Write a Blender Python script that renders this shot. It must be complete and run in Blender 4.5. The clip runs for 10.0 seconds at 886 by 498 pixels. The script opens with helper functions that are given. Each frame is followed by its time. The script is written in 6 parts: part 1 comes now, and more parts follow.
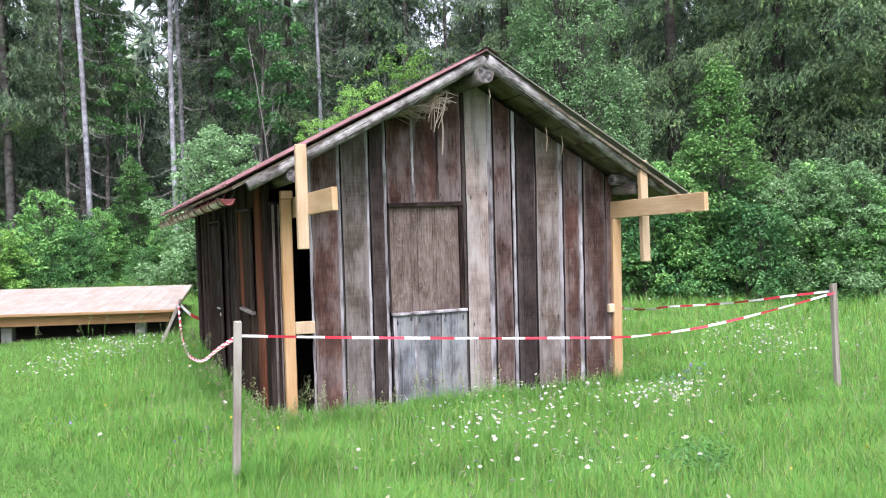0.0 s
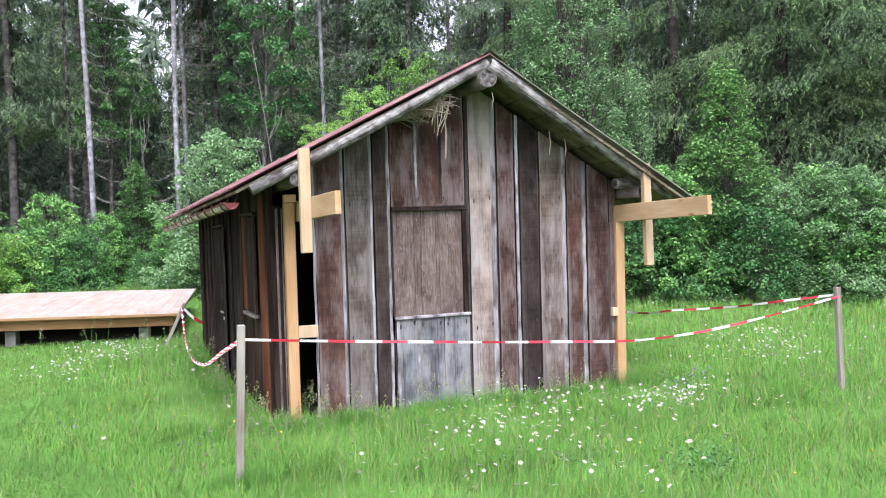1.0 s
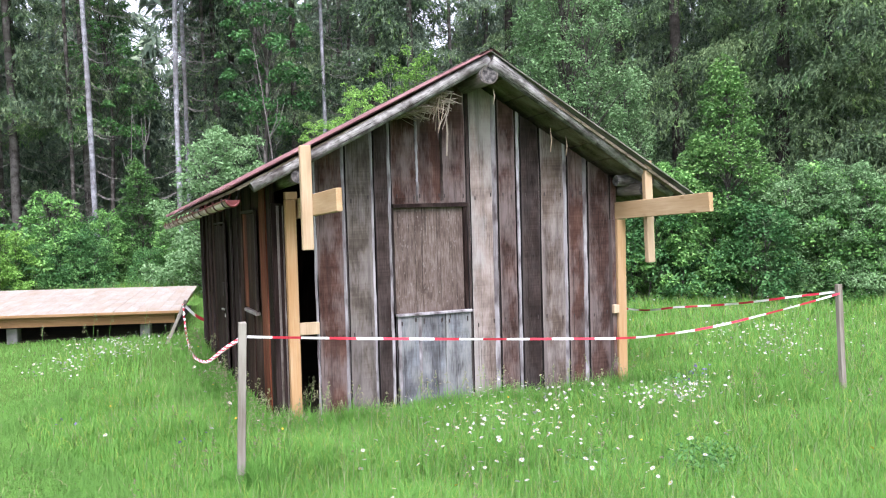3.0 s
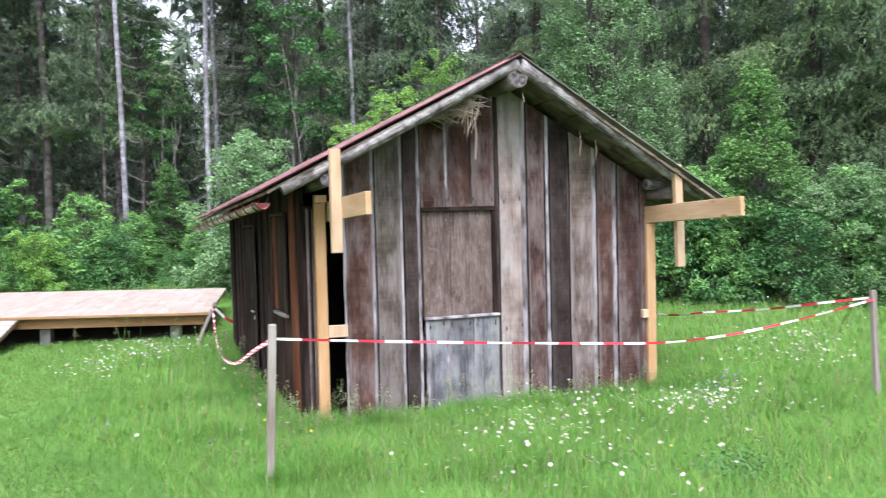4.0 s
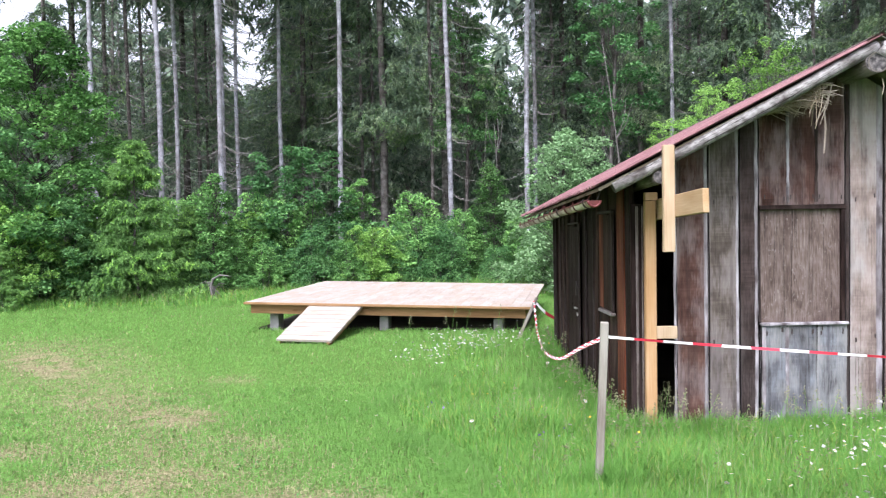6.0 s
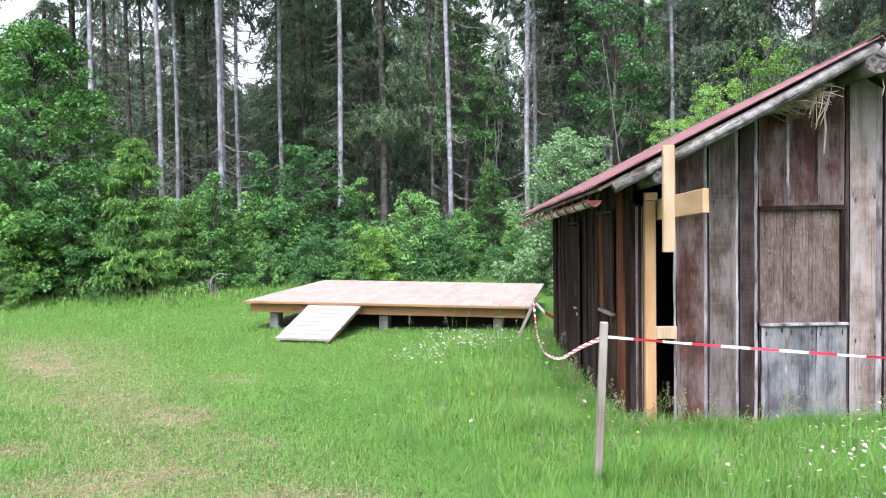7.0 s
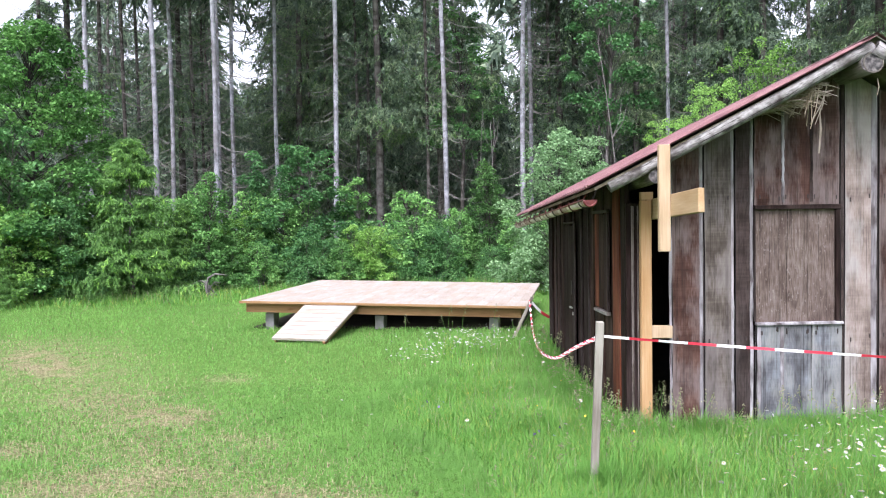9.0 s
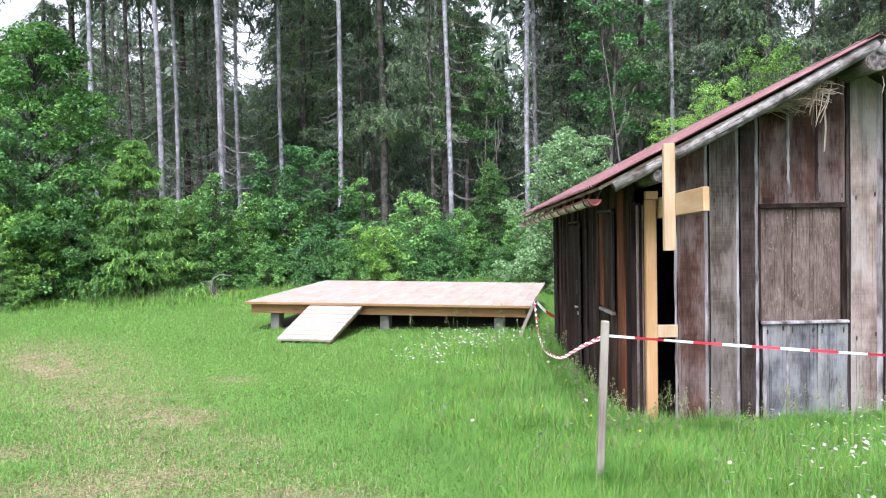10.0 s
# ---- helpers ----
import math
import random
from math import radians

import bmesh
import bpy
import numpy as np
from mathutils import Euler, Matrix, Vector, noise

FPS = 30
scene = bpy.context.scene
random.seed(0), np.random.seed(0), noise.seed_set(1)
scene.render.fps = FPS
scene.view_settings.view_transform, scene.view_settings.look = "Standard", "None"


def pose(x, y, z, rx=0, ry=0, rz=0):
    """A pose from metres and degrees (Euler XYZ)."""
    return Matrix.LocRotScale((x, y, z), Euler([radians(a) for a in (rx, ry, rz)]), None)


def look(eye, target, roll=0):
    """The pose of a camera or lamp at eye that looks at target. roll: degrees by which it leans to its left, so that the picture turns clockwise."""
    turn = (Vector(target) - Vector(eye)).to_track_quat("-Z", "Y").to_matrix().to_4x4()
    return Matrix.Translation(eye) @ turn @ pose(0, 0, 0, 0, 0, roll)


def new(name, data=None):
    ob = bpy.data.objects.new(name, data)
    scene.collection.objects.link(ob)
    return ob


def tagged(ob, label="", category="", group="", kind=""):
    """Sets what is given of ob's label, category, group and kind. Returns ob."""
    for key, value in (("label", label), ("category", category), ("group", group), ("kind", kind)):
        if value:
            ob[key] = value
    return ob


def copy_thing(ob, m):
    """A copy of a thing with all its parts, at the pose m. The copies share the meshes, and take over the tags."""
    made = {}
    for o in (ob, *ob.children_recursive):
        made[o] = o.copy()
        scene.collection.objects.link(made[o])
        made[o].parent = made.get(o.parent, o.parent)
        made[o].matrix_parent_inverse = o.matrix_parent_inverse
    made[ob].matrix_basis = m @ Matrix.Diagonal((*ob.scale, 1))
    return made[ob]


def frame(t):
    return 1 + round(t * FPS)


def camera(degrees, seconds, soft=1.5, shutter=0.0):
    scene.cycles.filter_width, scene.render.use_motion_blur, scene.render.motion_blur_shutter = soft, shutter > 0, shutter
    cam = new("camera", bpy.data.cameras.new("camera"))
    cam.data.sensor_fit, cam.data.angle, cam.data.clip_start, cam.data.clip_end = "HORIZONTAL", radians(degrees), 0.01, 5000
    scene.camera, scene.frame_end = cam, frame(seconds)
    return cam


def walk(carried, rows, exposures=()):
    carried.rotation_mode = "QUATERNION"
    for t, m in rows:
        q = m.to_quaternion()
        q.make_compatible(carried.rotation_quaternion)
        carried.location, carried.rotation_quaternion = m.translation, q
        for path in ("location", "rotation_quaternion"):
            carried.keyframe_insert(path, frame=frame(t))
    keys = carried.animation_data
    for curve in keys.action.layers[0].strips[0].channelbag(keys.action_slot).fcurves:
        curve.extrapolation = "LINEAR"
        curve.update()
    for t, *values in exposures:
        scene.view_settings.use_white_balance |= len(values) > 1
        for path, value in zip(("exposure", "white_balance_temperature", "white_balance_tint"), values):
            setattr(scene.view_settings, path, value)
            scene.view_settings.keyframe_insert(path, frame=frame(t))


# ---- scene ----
cam = camera(53.93, 10.0, soft=1.1, shutter=0.55)

# the standpoint drifts a little to the left while the camera turns from the hut to the deck
STAND = (-1.474, -6.675, 1.6)
DRIFT = (-0.151, 0.060, 0.0)
PATH = [(0.0, -23.208, -2.865, 1.5), (0.5, -23.061, -2.713, 1.461), (1.0, -22.998, -2.61, 1.54), (1.5, -22.916, -2.627, 1.49),
        (2.0, -22.946, -2.663, 1.612), (3.5, -22.856, -2.836, 1.485), (4.0, -21.162, -2.524, 1.402), (4.5, -17.102, -2.179, 1.266),
        (5.0, -10.738, -1.637, 1.203), (5.5, -4.975, -1.94, 1.095), (6.0, -0.975, -2.217, 1.072), (6.2, -0.78, -2.24, 1.05), (7.5, -1.14, -2.294, 0.785),
        (8.0, -1.274, -2.361, 0.888), (8.5, -1.25, -2.27, 0.913), (9.0, -1.253, -2.277, 0.951), (9.5, -1.183, -2.221, 1.074),
        (10.0, -0.953, -2.272, 1.187)]


def stand_at(t):
    s = min(1.0, max(0.0, (t - 3.8) / 2.2))
    return [STAND[k] + DRIFT[k] * s for k in range(3)]


walk(cam, [(t, pose(*stand_at(t), 90 + p, r, y)) for t, y, p, r in PATH], [(0.0, 1.5, 6180, 21), (10.0, 1.5, 6180, 21)])

# ---- world and light: a bright overcast day ----
SUN_AZ, SUN_EL = 200.0, 55.0
world = bpy.data.worlds.new("world")
scene.world = world
world.use_nodes = True
wn, wl = world.node_tree.nodes, world.node_tree.links
sky = wn.new("ShaderNodeTexSky")
sky.sky_type = "NISHITA"
sky.sun_disc = False
sky.sun_elevation, sky.sun_rotation = radians(SUN_EL), radians(SUN_AZ)
sky.dust_density, sky.air_density = 4.0, 1.0
veil = wn.new("ShaderNodeHueSaturation")
veil.inputs["Saturation"].default_value = 0.36
wl.new(sky.outputs["Color"], veil.inputs["Color"])
wl.new(veil.outputs["Color"], wn["Background"].inputs["Color"])
wn["Background"].inputs["Strength"].default_value = 0.15
sun = new("sun", bpy.data.lights.new("sun", "SUN"))
sun.data.energy, sun.data.angle, sun.data.color = 1.5, radians(25), (1.0, 0.985, 0.96)
az, el = radians(SUN_AZ), radians(SUN_EL)
sun.matrix_world = look((math.sin(az) * math.cos(el) * 50, math.cos(az) * math.cos(el) * 50, math.sin(el) * 50), (0, 0, 0))

GROUND = -0.12


# ---- materials ----
def nodes_of(name):
    m = bpy.data.materials.new(name)
    m.use_nodes = True
    return m, m.node_tree.nodes, m.node_tree.links, m.node_tree.nodes["Principled BSDF"]


def ramp_of(nodes, stops):
    r = nodes.new("ShaderNodeValToRGB")
    while len(r.color_ramp.elements) < len(stops):
        r.color_ramp.elements.new(0.5)
    for e, (p, c) in zip(r.color_ramp.elements, stops):
        e.position, e.color = p, (*c, 1)
    return r


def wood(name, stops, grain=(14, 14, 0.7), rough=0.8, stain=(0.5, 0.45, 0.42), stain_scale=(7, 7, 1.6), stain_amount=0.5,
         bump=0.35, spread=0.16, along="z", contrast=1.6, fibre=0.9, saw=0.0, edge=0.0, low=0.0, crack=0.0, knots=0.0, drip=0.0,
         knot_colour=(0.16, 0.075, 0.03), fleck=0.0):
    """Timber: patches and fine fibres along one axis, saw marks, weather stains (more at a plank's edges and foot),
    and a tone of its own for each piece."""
    m, n, l, b = nodes_of(name)
    tc, info = n.new("ShaderNodeTexCoord"), n.new("ShaderNodeObjectInfo")
    off = n.new("ShaderNodeVectorMath")
    off.operation = "MULTIPLY_ADD"
    l.new(info.outputs["Random"], off.inputs[0])
    off.inputs[1].default_value = (37.0, 51.0, 23.0)
    l.new(tc.outputs["Object"], off.inputs[2])

    def noise_at(scale, size, detail):
        mp = n.new("ShaderNodeMapping")
        mp.inputs["Scale"].default_value = {"z": scale, "x": (scale[2], scale[1], scale[0]), "y": (scale[0], scale[2], scale[1])}[along]
        l.new(off.outputs[0], mp.inputs["Vector"])
        t = n.new("ShaderNodeTexNoise")
        t.inputs["Scale"].default_value, t.inputs["Detail"].default_value = size, detail
        l.new(mp.outputs["Vector"], t.inputs["Vector"])
        return t

    def scaled(src, factor, plus=None, bias=0.0):
        """src * factor + plus + bias"""
        q = n.new("ShaderNodeMath")
        q.operation = "MULTIPLY_ADD"
        l.new(src, q.inputs[0])
        q.inputs[1].default_value, q.inputs[2].default_value = factor, bias
        if plus is None:
            return q.outputs[0]
        w = n.new("ShaderNodeMath")
        l.new(q.outputs[0], w.inputs[0])
        l.new(plus, w.inputs[1])
        return w.outputs[0]
    fine = noise_at((grain[0] * 4, grain[1] * 4, grain[2] * 3.5), 1.6, 6)
    broad = noise_at((grain[0] * 0.5, grain[1] * 0.5, grain[2] * 2.5), 1.0, 5)
    blot = noise_at(stain_scale, 0.9, 6)
    tone = scaled(info.outputs["Random"], spread, None, 0.5 - spread / 2)
    tone = scaled(broad.outputs["Fac"], contrast, tone, -contrast / 2)
    tone = scaled(fine.outputs["Fac"], fibre, tone, -fibre / 2)
    if saw:
        marks = noise_at((2.0, 2.0, 75), 1.0, 4)
        tone = scaled(marks.outputs["Fac"], saw, tone, -saw / 2)
    r = ramp_of(n, stops)
    l.new(tone, r.inputs["Fac"])
    worn = scaled(blot.outputs["Fac"], 1.0)
    worn = scaled(fine.outputs["Fac"], 0.25, worn, -0.125)
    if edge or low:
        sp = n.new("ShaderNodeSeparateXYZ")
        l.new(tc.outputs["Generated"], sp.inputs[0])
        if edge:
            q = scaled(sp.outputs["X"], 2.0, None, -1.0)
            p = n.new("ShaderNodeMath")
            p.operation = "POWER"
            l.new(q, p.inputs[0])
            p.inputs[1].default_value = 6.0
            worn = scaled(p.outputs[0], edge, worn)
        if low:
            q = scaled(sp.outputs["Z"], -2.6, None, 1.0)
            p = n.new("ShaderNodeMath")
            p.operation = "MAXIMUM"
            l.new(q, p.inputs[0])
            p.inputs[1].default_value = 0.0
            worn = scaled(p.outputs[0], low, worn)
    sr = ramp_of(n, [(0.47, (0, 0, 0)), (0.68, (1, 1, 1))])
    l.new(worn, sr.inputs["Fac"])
    mx = n.new("ShaderNodeMix")
    mx.data_type = "RGBA"
    l.new(scaled(sr.outputs["Color"], stain_amount), mx.inputs["Factor"])
    l.new(r.outputs["Color"], mx.inputs[6])
    mx.inputs[7].default_value = (*stain, 1)
    colour = mx.outputs[2]
    if drip:
        run = noise_at((16, 16, 1.0), 1.0, 5)
        dr = ramp_of(n, [(0.36, (1, 1, 1)), (0.50, (0, 0, 0))])
        l.new(run.outputs["Fac"], dr.inputs["Fac"])
        dm = n.new("ShaderNodeMix")
        dm.data_type = "RGBA"
        l.new(scaled(dr.outputs["Color"], drip), dm.inputs["Factor"])
        l.new(colour, dm.inputs[6])
        dm.inputs[7].default_value = (0.022, 0.018, 0.018, 1)
        colour = dm.outputs[2]
    if crack:
        split = noise_at((95, 95, 1.1), 1.0, 3)
        cr = ramp_of(n, [(0.33, (1, 1, 1)), (0.40, (0, 0, 0))])
        l.new(split.outputs["Fac"], cr.inputs["Fac"])
        cm = n.new("ShaderNodeMix")
        cm.data_type = "RGBA"
        l.new(scaled(cr.outputs["Color"], crack), cm.inputs["Factor"])
        l.new(colour, cm.inputs[6])
        cm.inputs[7].default_value = (0.012, 0.009, 0.008, 1)
        colour = cm.outputs[2]
    if knots:
        mp = n.new("ShaderNodeMapping")
        mp.inputs["Scale"].default_value = {"z": (9, 9, 3.2), "x": (3.2, 9, 9), "y": (9, 3.2, 9)}[along]
        l.new(off.outputs[0], mp.inputs["Vector"])
        vo = n.new("ShaderNodeTexVoronoi")
        vo.inputs["Scale"].default_value = 1.0
        l.new(mp.outputs["Vector"], vo.inputs["Vector"])
        kr = ramp_of(n, [(0.08, (1, 1, 1)), (0.17, (0, 0, 0))])
        l.new(vo.outputs["Distance"], kr.inputs["Fac"])
        km = n.new("ShaderNodeMix")
        km.data_type = "RGBA"
        l.new(scaled(kr.outputs["Color"], knots), km.inputs["Factor"])
        l.new(colour, km.inputs[6])
        km.inputs[7].default_value = (*knot_colour, 1)
        colour = km.outputs[2]
    if fleck:
        bits = noise_at((75, 75, 34), 1.0, 5)
        fr = ramp_of(n, [(0.62, (0, 0, 0)), (0.68, (1, 1, 1))])
        l.new(bits.outputs["Fac"], fr.inputs["Fac"])
        fm = n.new("ShaderNodeMix")
        fm.data_type = "RGBA"
        l.new(scaled(fr.outputs["Color"], fleck), fm.inputs["Factor"])
        l.new(colour, fm.inputs[6])
        fm.inputs[7].default_value = (0.36, 0.34, 0.33, 1)
        colour = fm.outputs[2]
    l.new(colour, b.inputs["Base Color"])
    b.inputs["Roughness"].default_value = rough
    b.inputs["Specular IOR Level"].default_value = 0.12
    bp = n.new("ShaderNodeBump")
    bp.inputs["Strength"].default_value, bp.inputs["Distance"].default_value = bump, 0.01
    l.new(fine.outputs["Fac"], bp.inputs["Height"])
    l.new(bp.outputs["Normal"], b.inputs["Normal"])
    return m


def blotched(name, stops, scale, rough=0.8, metal=0.0, bump=0.2, detail=5):
    m, n, l, b = nodes_of(name)
    tc = n.new("ShaderNodeTexCoord")
    t = n.new("ShaderNodeTexNoise")
    t.inputs["Scale"].default_value, t.inputs["Detail"].default_value = scale, detail
    l.new(tc.outputs["Object"], t.inputs["Vector"])
    r = ramp_of(n, stops)
    l.new(t.outputs["Fac"], r.inputs["Fac"])
    l.new(r.outputs["Color"], b.inputs["Base Color"])
    b.inputs["Roughness"].default_value, b.inputs["Metallic"].default_value = rough, metal
    bp = n.new("ShaderNodeBump")
    bp.inputs["Strength"].default_value, bp.inputs["Distance"].default_value = bump, 0.01
    l.new(t.outputs["Fac"], bp.inputs["Height"])
    l.new(bp.outputs["Normal"], b.inputs["Normal"])
    return m


def leafy(name, stops, through_light=0.3, rough=0.62, patch=0.0, lift=0.0):
    """Leaves and needles: a tone for each leaf, some light shining through. lift: how far a blade is lit as part of the sward, from above."""
    m, n, l, b = nodes_of(name)
    g, info, tc = n.new("ShaderNodeNewGeometry"), n.new("ShaderNodeObjectInfo"), n.new("ShaderNodeTexCoord")
    t = n.new("ShaderNodeTexNoise")
    t.inputs["Scale"].default_value, t.inputs["Detail"].default_value = 0.9, 3
    l.new(tc.outputs["Object"], t.inputs["Vector"])
    a = n.new("ShaderNodeMath")
    a.operation = "MULTIPLY_ADD"
    l.new(g.outputs["Random Per Island"], a.inputs[0])
    a.inputs[1].default_value = 0.55
    c = n.new("ShaderNodeMath")
    c.operation = "MULTIPLY_ADD"
    l.new(info.outputs["Random"], c.inputs[0])
    c.inputs[1].default_value = 0.36
    d = n.new("ShaderNodeMath")
    d.operation = "MULTIPLY_ADD"
    l.new(t.outputs["Fac"], d.inputs[0])
    d.inputs[1].default_value, d.inputs[2].default_value = 0.6 + patch, -0.255 - patch / 2
    l.new(d.outputs[0], c.inputs[2])
    l.new(c.outputs[0], a.inputs[2])
    r = ramp_of(n, stops)
    l.new(a.outputs[0], r.inputs["Fac"])
    l.new(r.outputs["Color"], b.inputs["Base Color"])
    b.inputs["Roughness"].default_value = rough
    b.inputs["Specular IOR Level"].default_value = 0.18
    tr = n.new("ShaderNodeBsdfTranslucent")
    l.new(r.outputs["Color"], tr.inputs["Color"])
    mx = n.new("ShaderNodeMixShader")
    mx.inputs["Fac"].default_value = through_light
    l.new(b.outputs[0], mx.inputs[1])
    l.new(tr.outputs[0], mx.inputs[2])
    l.new(mx.outputs[0], n["Material Output"].inputs["Surface"])
    if lift:
        up = n.new("ShaderNodeMix")
        up.data_type = "VECTOR"
        up.inputs["Factor"].default_value = lift
        l.new(g.outputs["Normal"], up.inputs[4])
        up.inputs[5].default_value = (0, 0, 1)
        one = n.new("ShaderNodeVectorMath")
        one.operation = "NORMALIZE"
        l.new(up.outputs[1], one.inputs[0])
        l.new(one.outputs[0], b.inputs["Normal"])
        l.new(one.outputs[0], tr.inputs["Normal"])
    return m


M = {}
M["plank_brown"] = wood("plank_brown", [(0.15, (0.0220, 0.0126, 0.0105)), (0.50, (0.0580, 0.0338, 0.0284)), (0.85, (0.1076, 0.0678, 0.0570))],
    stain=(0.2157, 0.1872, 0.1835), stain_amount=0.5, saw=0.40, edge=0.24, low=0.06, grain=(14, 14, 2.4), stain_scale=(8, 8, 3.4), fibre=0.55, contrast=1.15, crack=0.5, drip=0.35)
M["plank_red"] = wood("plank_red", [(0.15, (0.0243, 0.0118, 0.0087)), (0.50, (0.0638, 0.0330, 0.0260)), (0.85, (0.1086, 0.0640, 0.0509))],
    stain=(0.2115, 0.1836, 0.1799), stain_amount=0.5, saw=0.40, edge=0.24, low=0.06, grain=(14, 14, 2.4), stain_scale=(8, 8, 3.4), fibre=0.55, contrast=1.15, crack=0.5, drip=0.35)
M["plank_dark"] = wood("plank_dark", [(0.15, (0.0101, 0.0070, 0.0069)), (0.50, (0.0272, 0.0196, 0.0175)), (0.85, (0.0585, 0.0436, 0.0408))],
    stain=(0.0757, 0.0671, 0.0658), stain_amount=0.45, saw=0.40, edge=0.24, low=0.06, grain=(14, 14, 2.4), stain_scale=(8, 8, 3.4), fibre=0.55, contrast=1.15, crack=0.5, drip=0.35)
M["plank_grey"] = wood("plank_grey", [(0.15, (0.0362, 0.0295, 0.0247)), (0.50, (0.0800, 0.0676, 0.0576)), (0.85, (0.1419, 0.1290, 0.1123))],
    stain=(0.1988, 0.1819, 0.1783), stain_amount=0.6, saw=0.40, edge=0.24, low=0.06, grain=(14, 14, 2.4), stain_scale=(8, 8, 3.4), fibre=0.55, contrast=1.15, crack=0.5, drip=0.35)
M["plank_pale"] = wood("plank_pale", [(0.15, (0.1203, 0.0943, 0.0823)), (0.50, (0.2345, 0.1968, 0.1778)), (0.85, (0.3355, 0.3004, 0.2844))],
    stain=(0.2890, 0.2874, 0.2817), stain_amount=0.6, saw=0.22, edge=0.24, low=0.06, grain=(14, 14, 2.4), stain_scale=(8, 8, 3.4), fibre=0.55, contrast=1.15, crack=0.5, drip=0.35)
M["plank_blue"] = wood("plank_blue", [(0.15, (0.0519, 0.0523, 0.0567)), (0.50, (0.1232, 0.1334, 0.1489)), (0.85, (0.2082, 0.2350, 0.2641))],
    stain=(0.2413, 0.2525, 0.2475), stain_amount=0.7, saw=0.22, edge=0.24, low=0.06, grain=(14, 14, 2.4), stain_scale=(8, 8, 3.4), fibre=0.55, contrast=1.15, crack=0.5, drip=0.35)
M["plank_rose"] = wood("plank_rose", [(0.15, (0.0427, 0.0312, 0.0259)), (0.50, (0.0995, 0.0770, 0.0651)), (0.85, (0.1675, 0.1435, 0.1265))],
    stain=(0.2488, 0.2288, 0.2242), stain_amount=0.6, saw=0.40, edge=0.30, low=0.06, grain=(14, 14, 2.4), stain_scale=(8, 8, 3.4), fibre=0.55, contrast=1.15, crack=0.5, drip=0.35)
# for the planks' side faces: darkness of the gaps given as colour
M["joint_shade"] = blotched("joint_shade", [(0.3, (0.006, 0.005, 0.005)), (0.7, (0.018, 0.014, 0.013))], 14, rough=0.9)
M["shutter"] = wood("shutter", [(0.15, (0.0446, 0.0317, 0.0256)), (0.50, (0.1053, 0.0810, 0.0702)), (0.85, (0.1785, 0.1514, 0.1371))],
    grain=(20, 20, 2.2), stain=(0.0552, 0.0378, 0.0344), stain_amount=0.45, stain_scale=(9, 9, 4), contrast=0.9, fibre=1.2, crack=0.8, saw=0.12, knots=0.5, knot_colour=(0.035, 0.022, 0.018), fleck=0.25)
M["strip"] = wood("strip", [(0.15, (0.1240, 0.1137, 0.1192)), (0.50, (0.2583, 0.2511, 0.2666)), (0.85, (0.3925, 0.3905, 0.4181))],
    stain=(0.0512, 0.0410, 0.0415), stain_amount=0.9, stain_scale=(12, 12, 5))
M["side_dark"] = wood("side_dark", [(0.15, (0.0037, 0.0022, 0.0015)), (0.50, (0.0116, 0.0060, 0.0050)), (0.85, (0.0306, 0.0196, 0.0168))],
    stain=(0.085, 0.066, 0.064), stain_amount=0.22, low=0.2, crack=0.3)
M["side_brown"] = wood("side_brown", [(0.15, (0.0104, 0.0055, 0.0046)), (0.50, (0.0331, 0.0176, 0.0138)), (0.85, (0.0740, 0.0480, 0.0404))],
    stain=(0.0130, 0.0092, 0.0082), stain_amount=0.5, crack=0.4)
M["side_red"] = wood("side_red", [(0.15, (0.040, 0.012, 0.007)), (0.50, (0.115, 0.036, 0.019)), (0.85, (0.180, 0.075, 0.045))],
    stain=(0.022, 0.012, 0.011), stain_amount=0.6)
M["log"] = wood("log", [(0.15, (0.1012, 0.0966, 0.0949)), (0.50, (0.2162, 0.2116, 0.2097)), (0.85, (0.3312, 0.3294, 0.3300))],
    grain=(18, 18, 5.0), stain=(0.048, 0.040, 0.037), stain_amount=0.9, stain_scale=(16, 16, 9), along="x", fibre=1.6, crack=0.9, bump=0.8, knots=0.6, knot_colour=(0.03, 0.025, 0.022))
M["log_y"] = wood("log_y", [(0.20, (0.062, 0.055, 0.047)), (0.50, (0.135, 0.122, 0.108)), (0.80, (0.225, 0.212, 0.196))],
    grain=(18, 18, 1.2), stain=(0.055, 0.045, 0.037), stain_amount=0.6, along="y")
M["log_end"] = blotched("log_end", [(0.36, (0.010, 0.010, 0.011)), (0.5, (0.060, 0.056, 0.058)), (0.64, (0.150, 0.140, 0.138))], 30, bump=0.6)
M["new_post"] = wood("new_post", [(0.20, (0.2823, 0.1652, 0.0726)), (0.50, (0.3679, 0.2366, 0.1214)), (0.80, (0.4449, 0.3125, 0.1914))],
    stain=(0.2790, 0.1551, 0.0600), stain_amount=0.35, bump=0.12, spread=0.1, contrast=0.9, fibre=0.6, knots=0.7)
M["new_beam"] = wood("new_beam", [(0.20, (0.3135, 0.2100, 0.1120)), (0.50, (0.4180, 0.3000, 0.1792)), (0.80, (0.5130, 0.3900, 0.2576))],
    stain=(0.31, 0.18, 0.07), stain_amount=0.35, bump=0.12, spread=0.1, along="y", contrast=0.9, fibre=0.6, knots=0.7)
M["new_lath"] = wood("new_lath", [(0.20, (0.3092, 0.2208, 0.1348)), (0.50, (0.4152, 0.3174, 0.2102)), (0.80, (0.4948, 0.3956, 0.2911))],
    stain=(0.2976, 0.1840, 0.0833), stain_amount=0.3, bump=0.12, spread=0.1, contrast=0.9, fibre=0.6, knots=0.7)
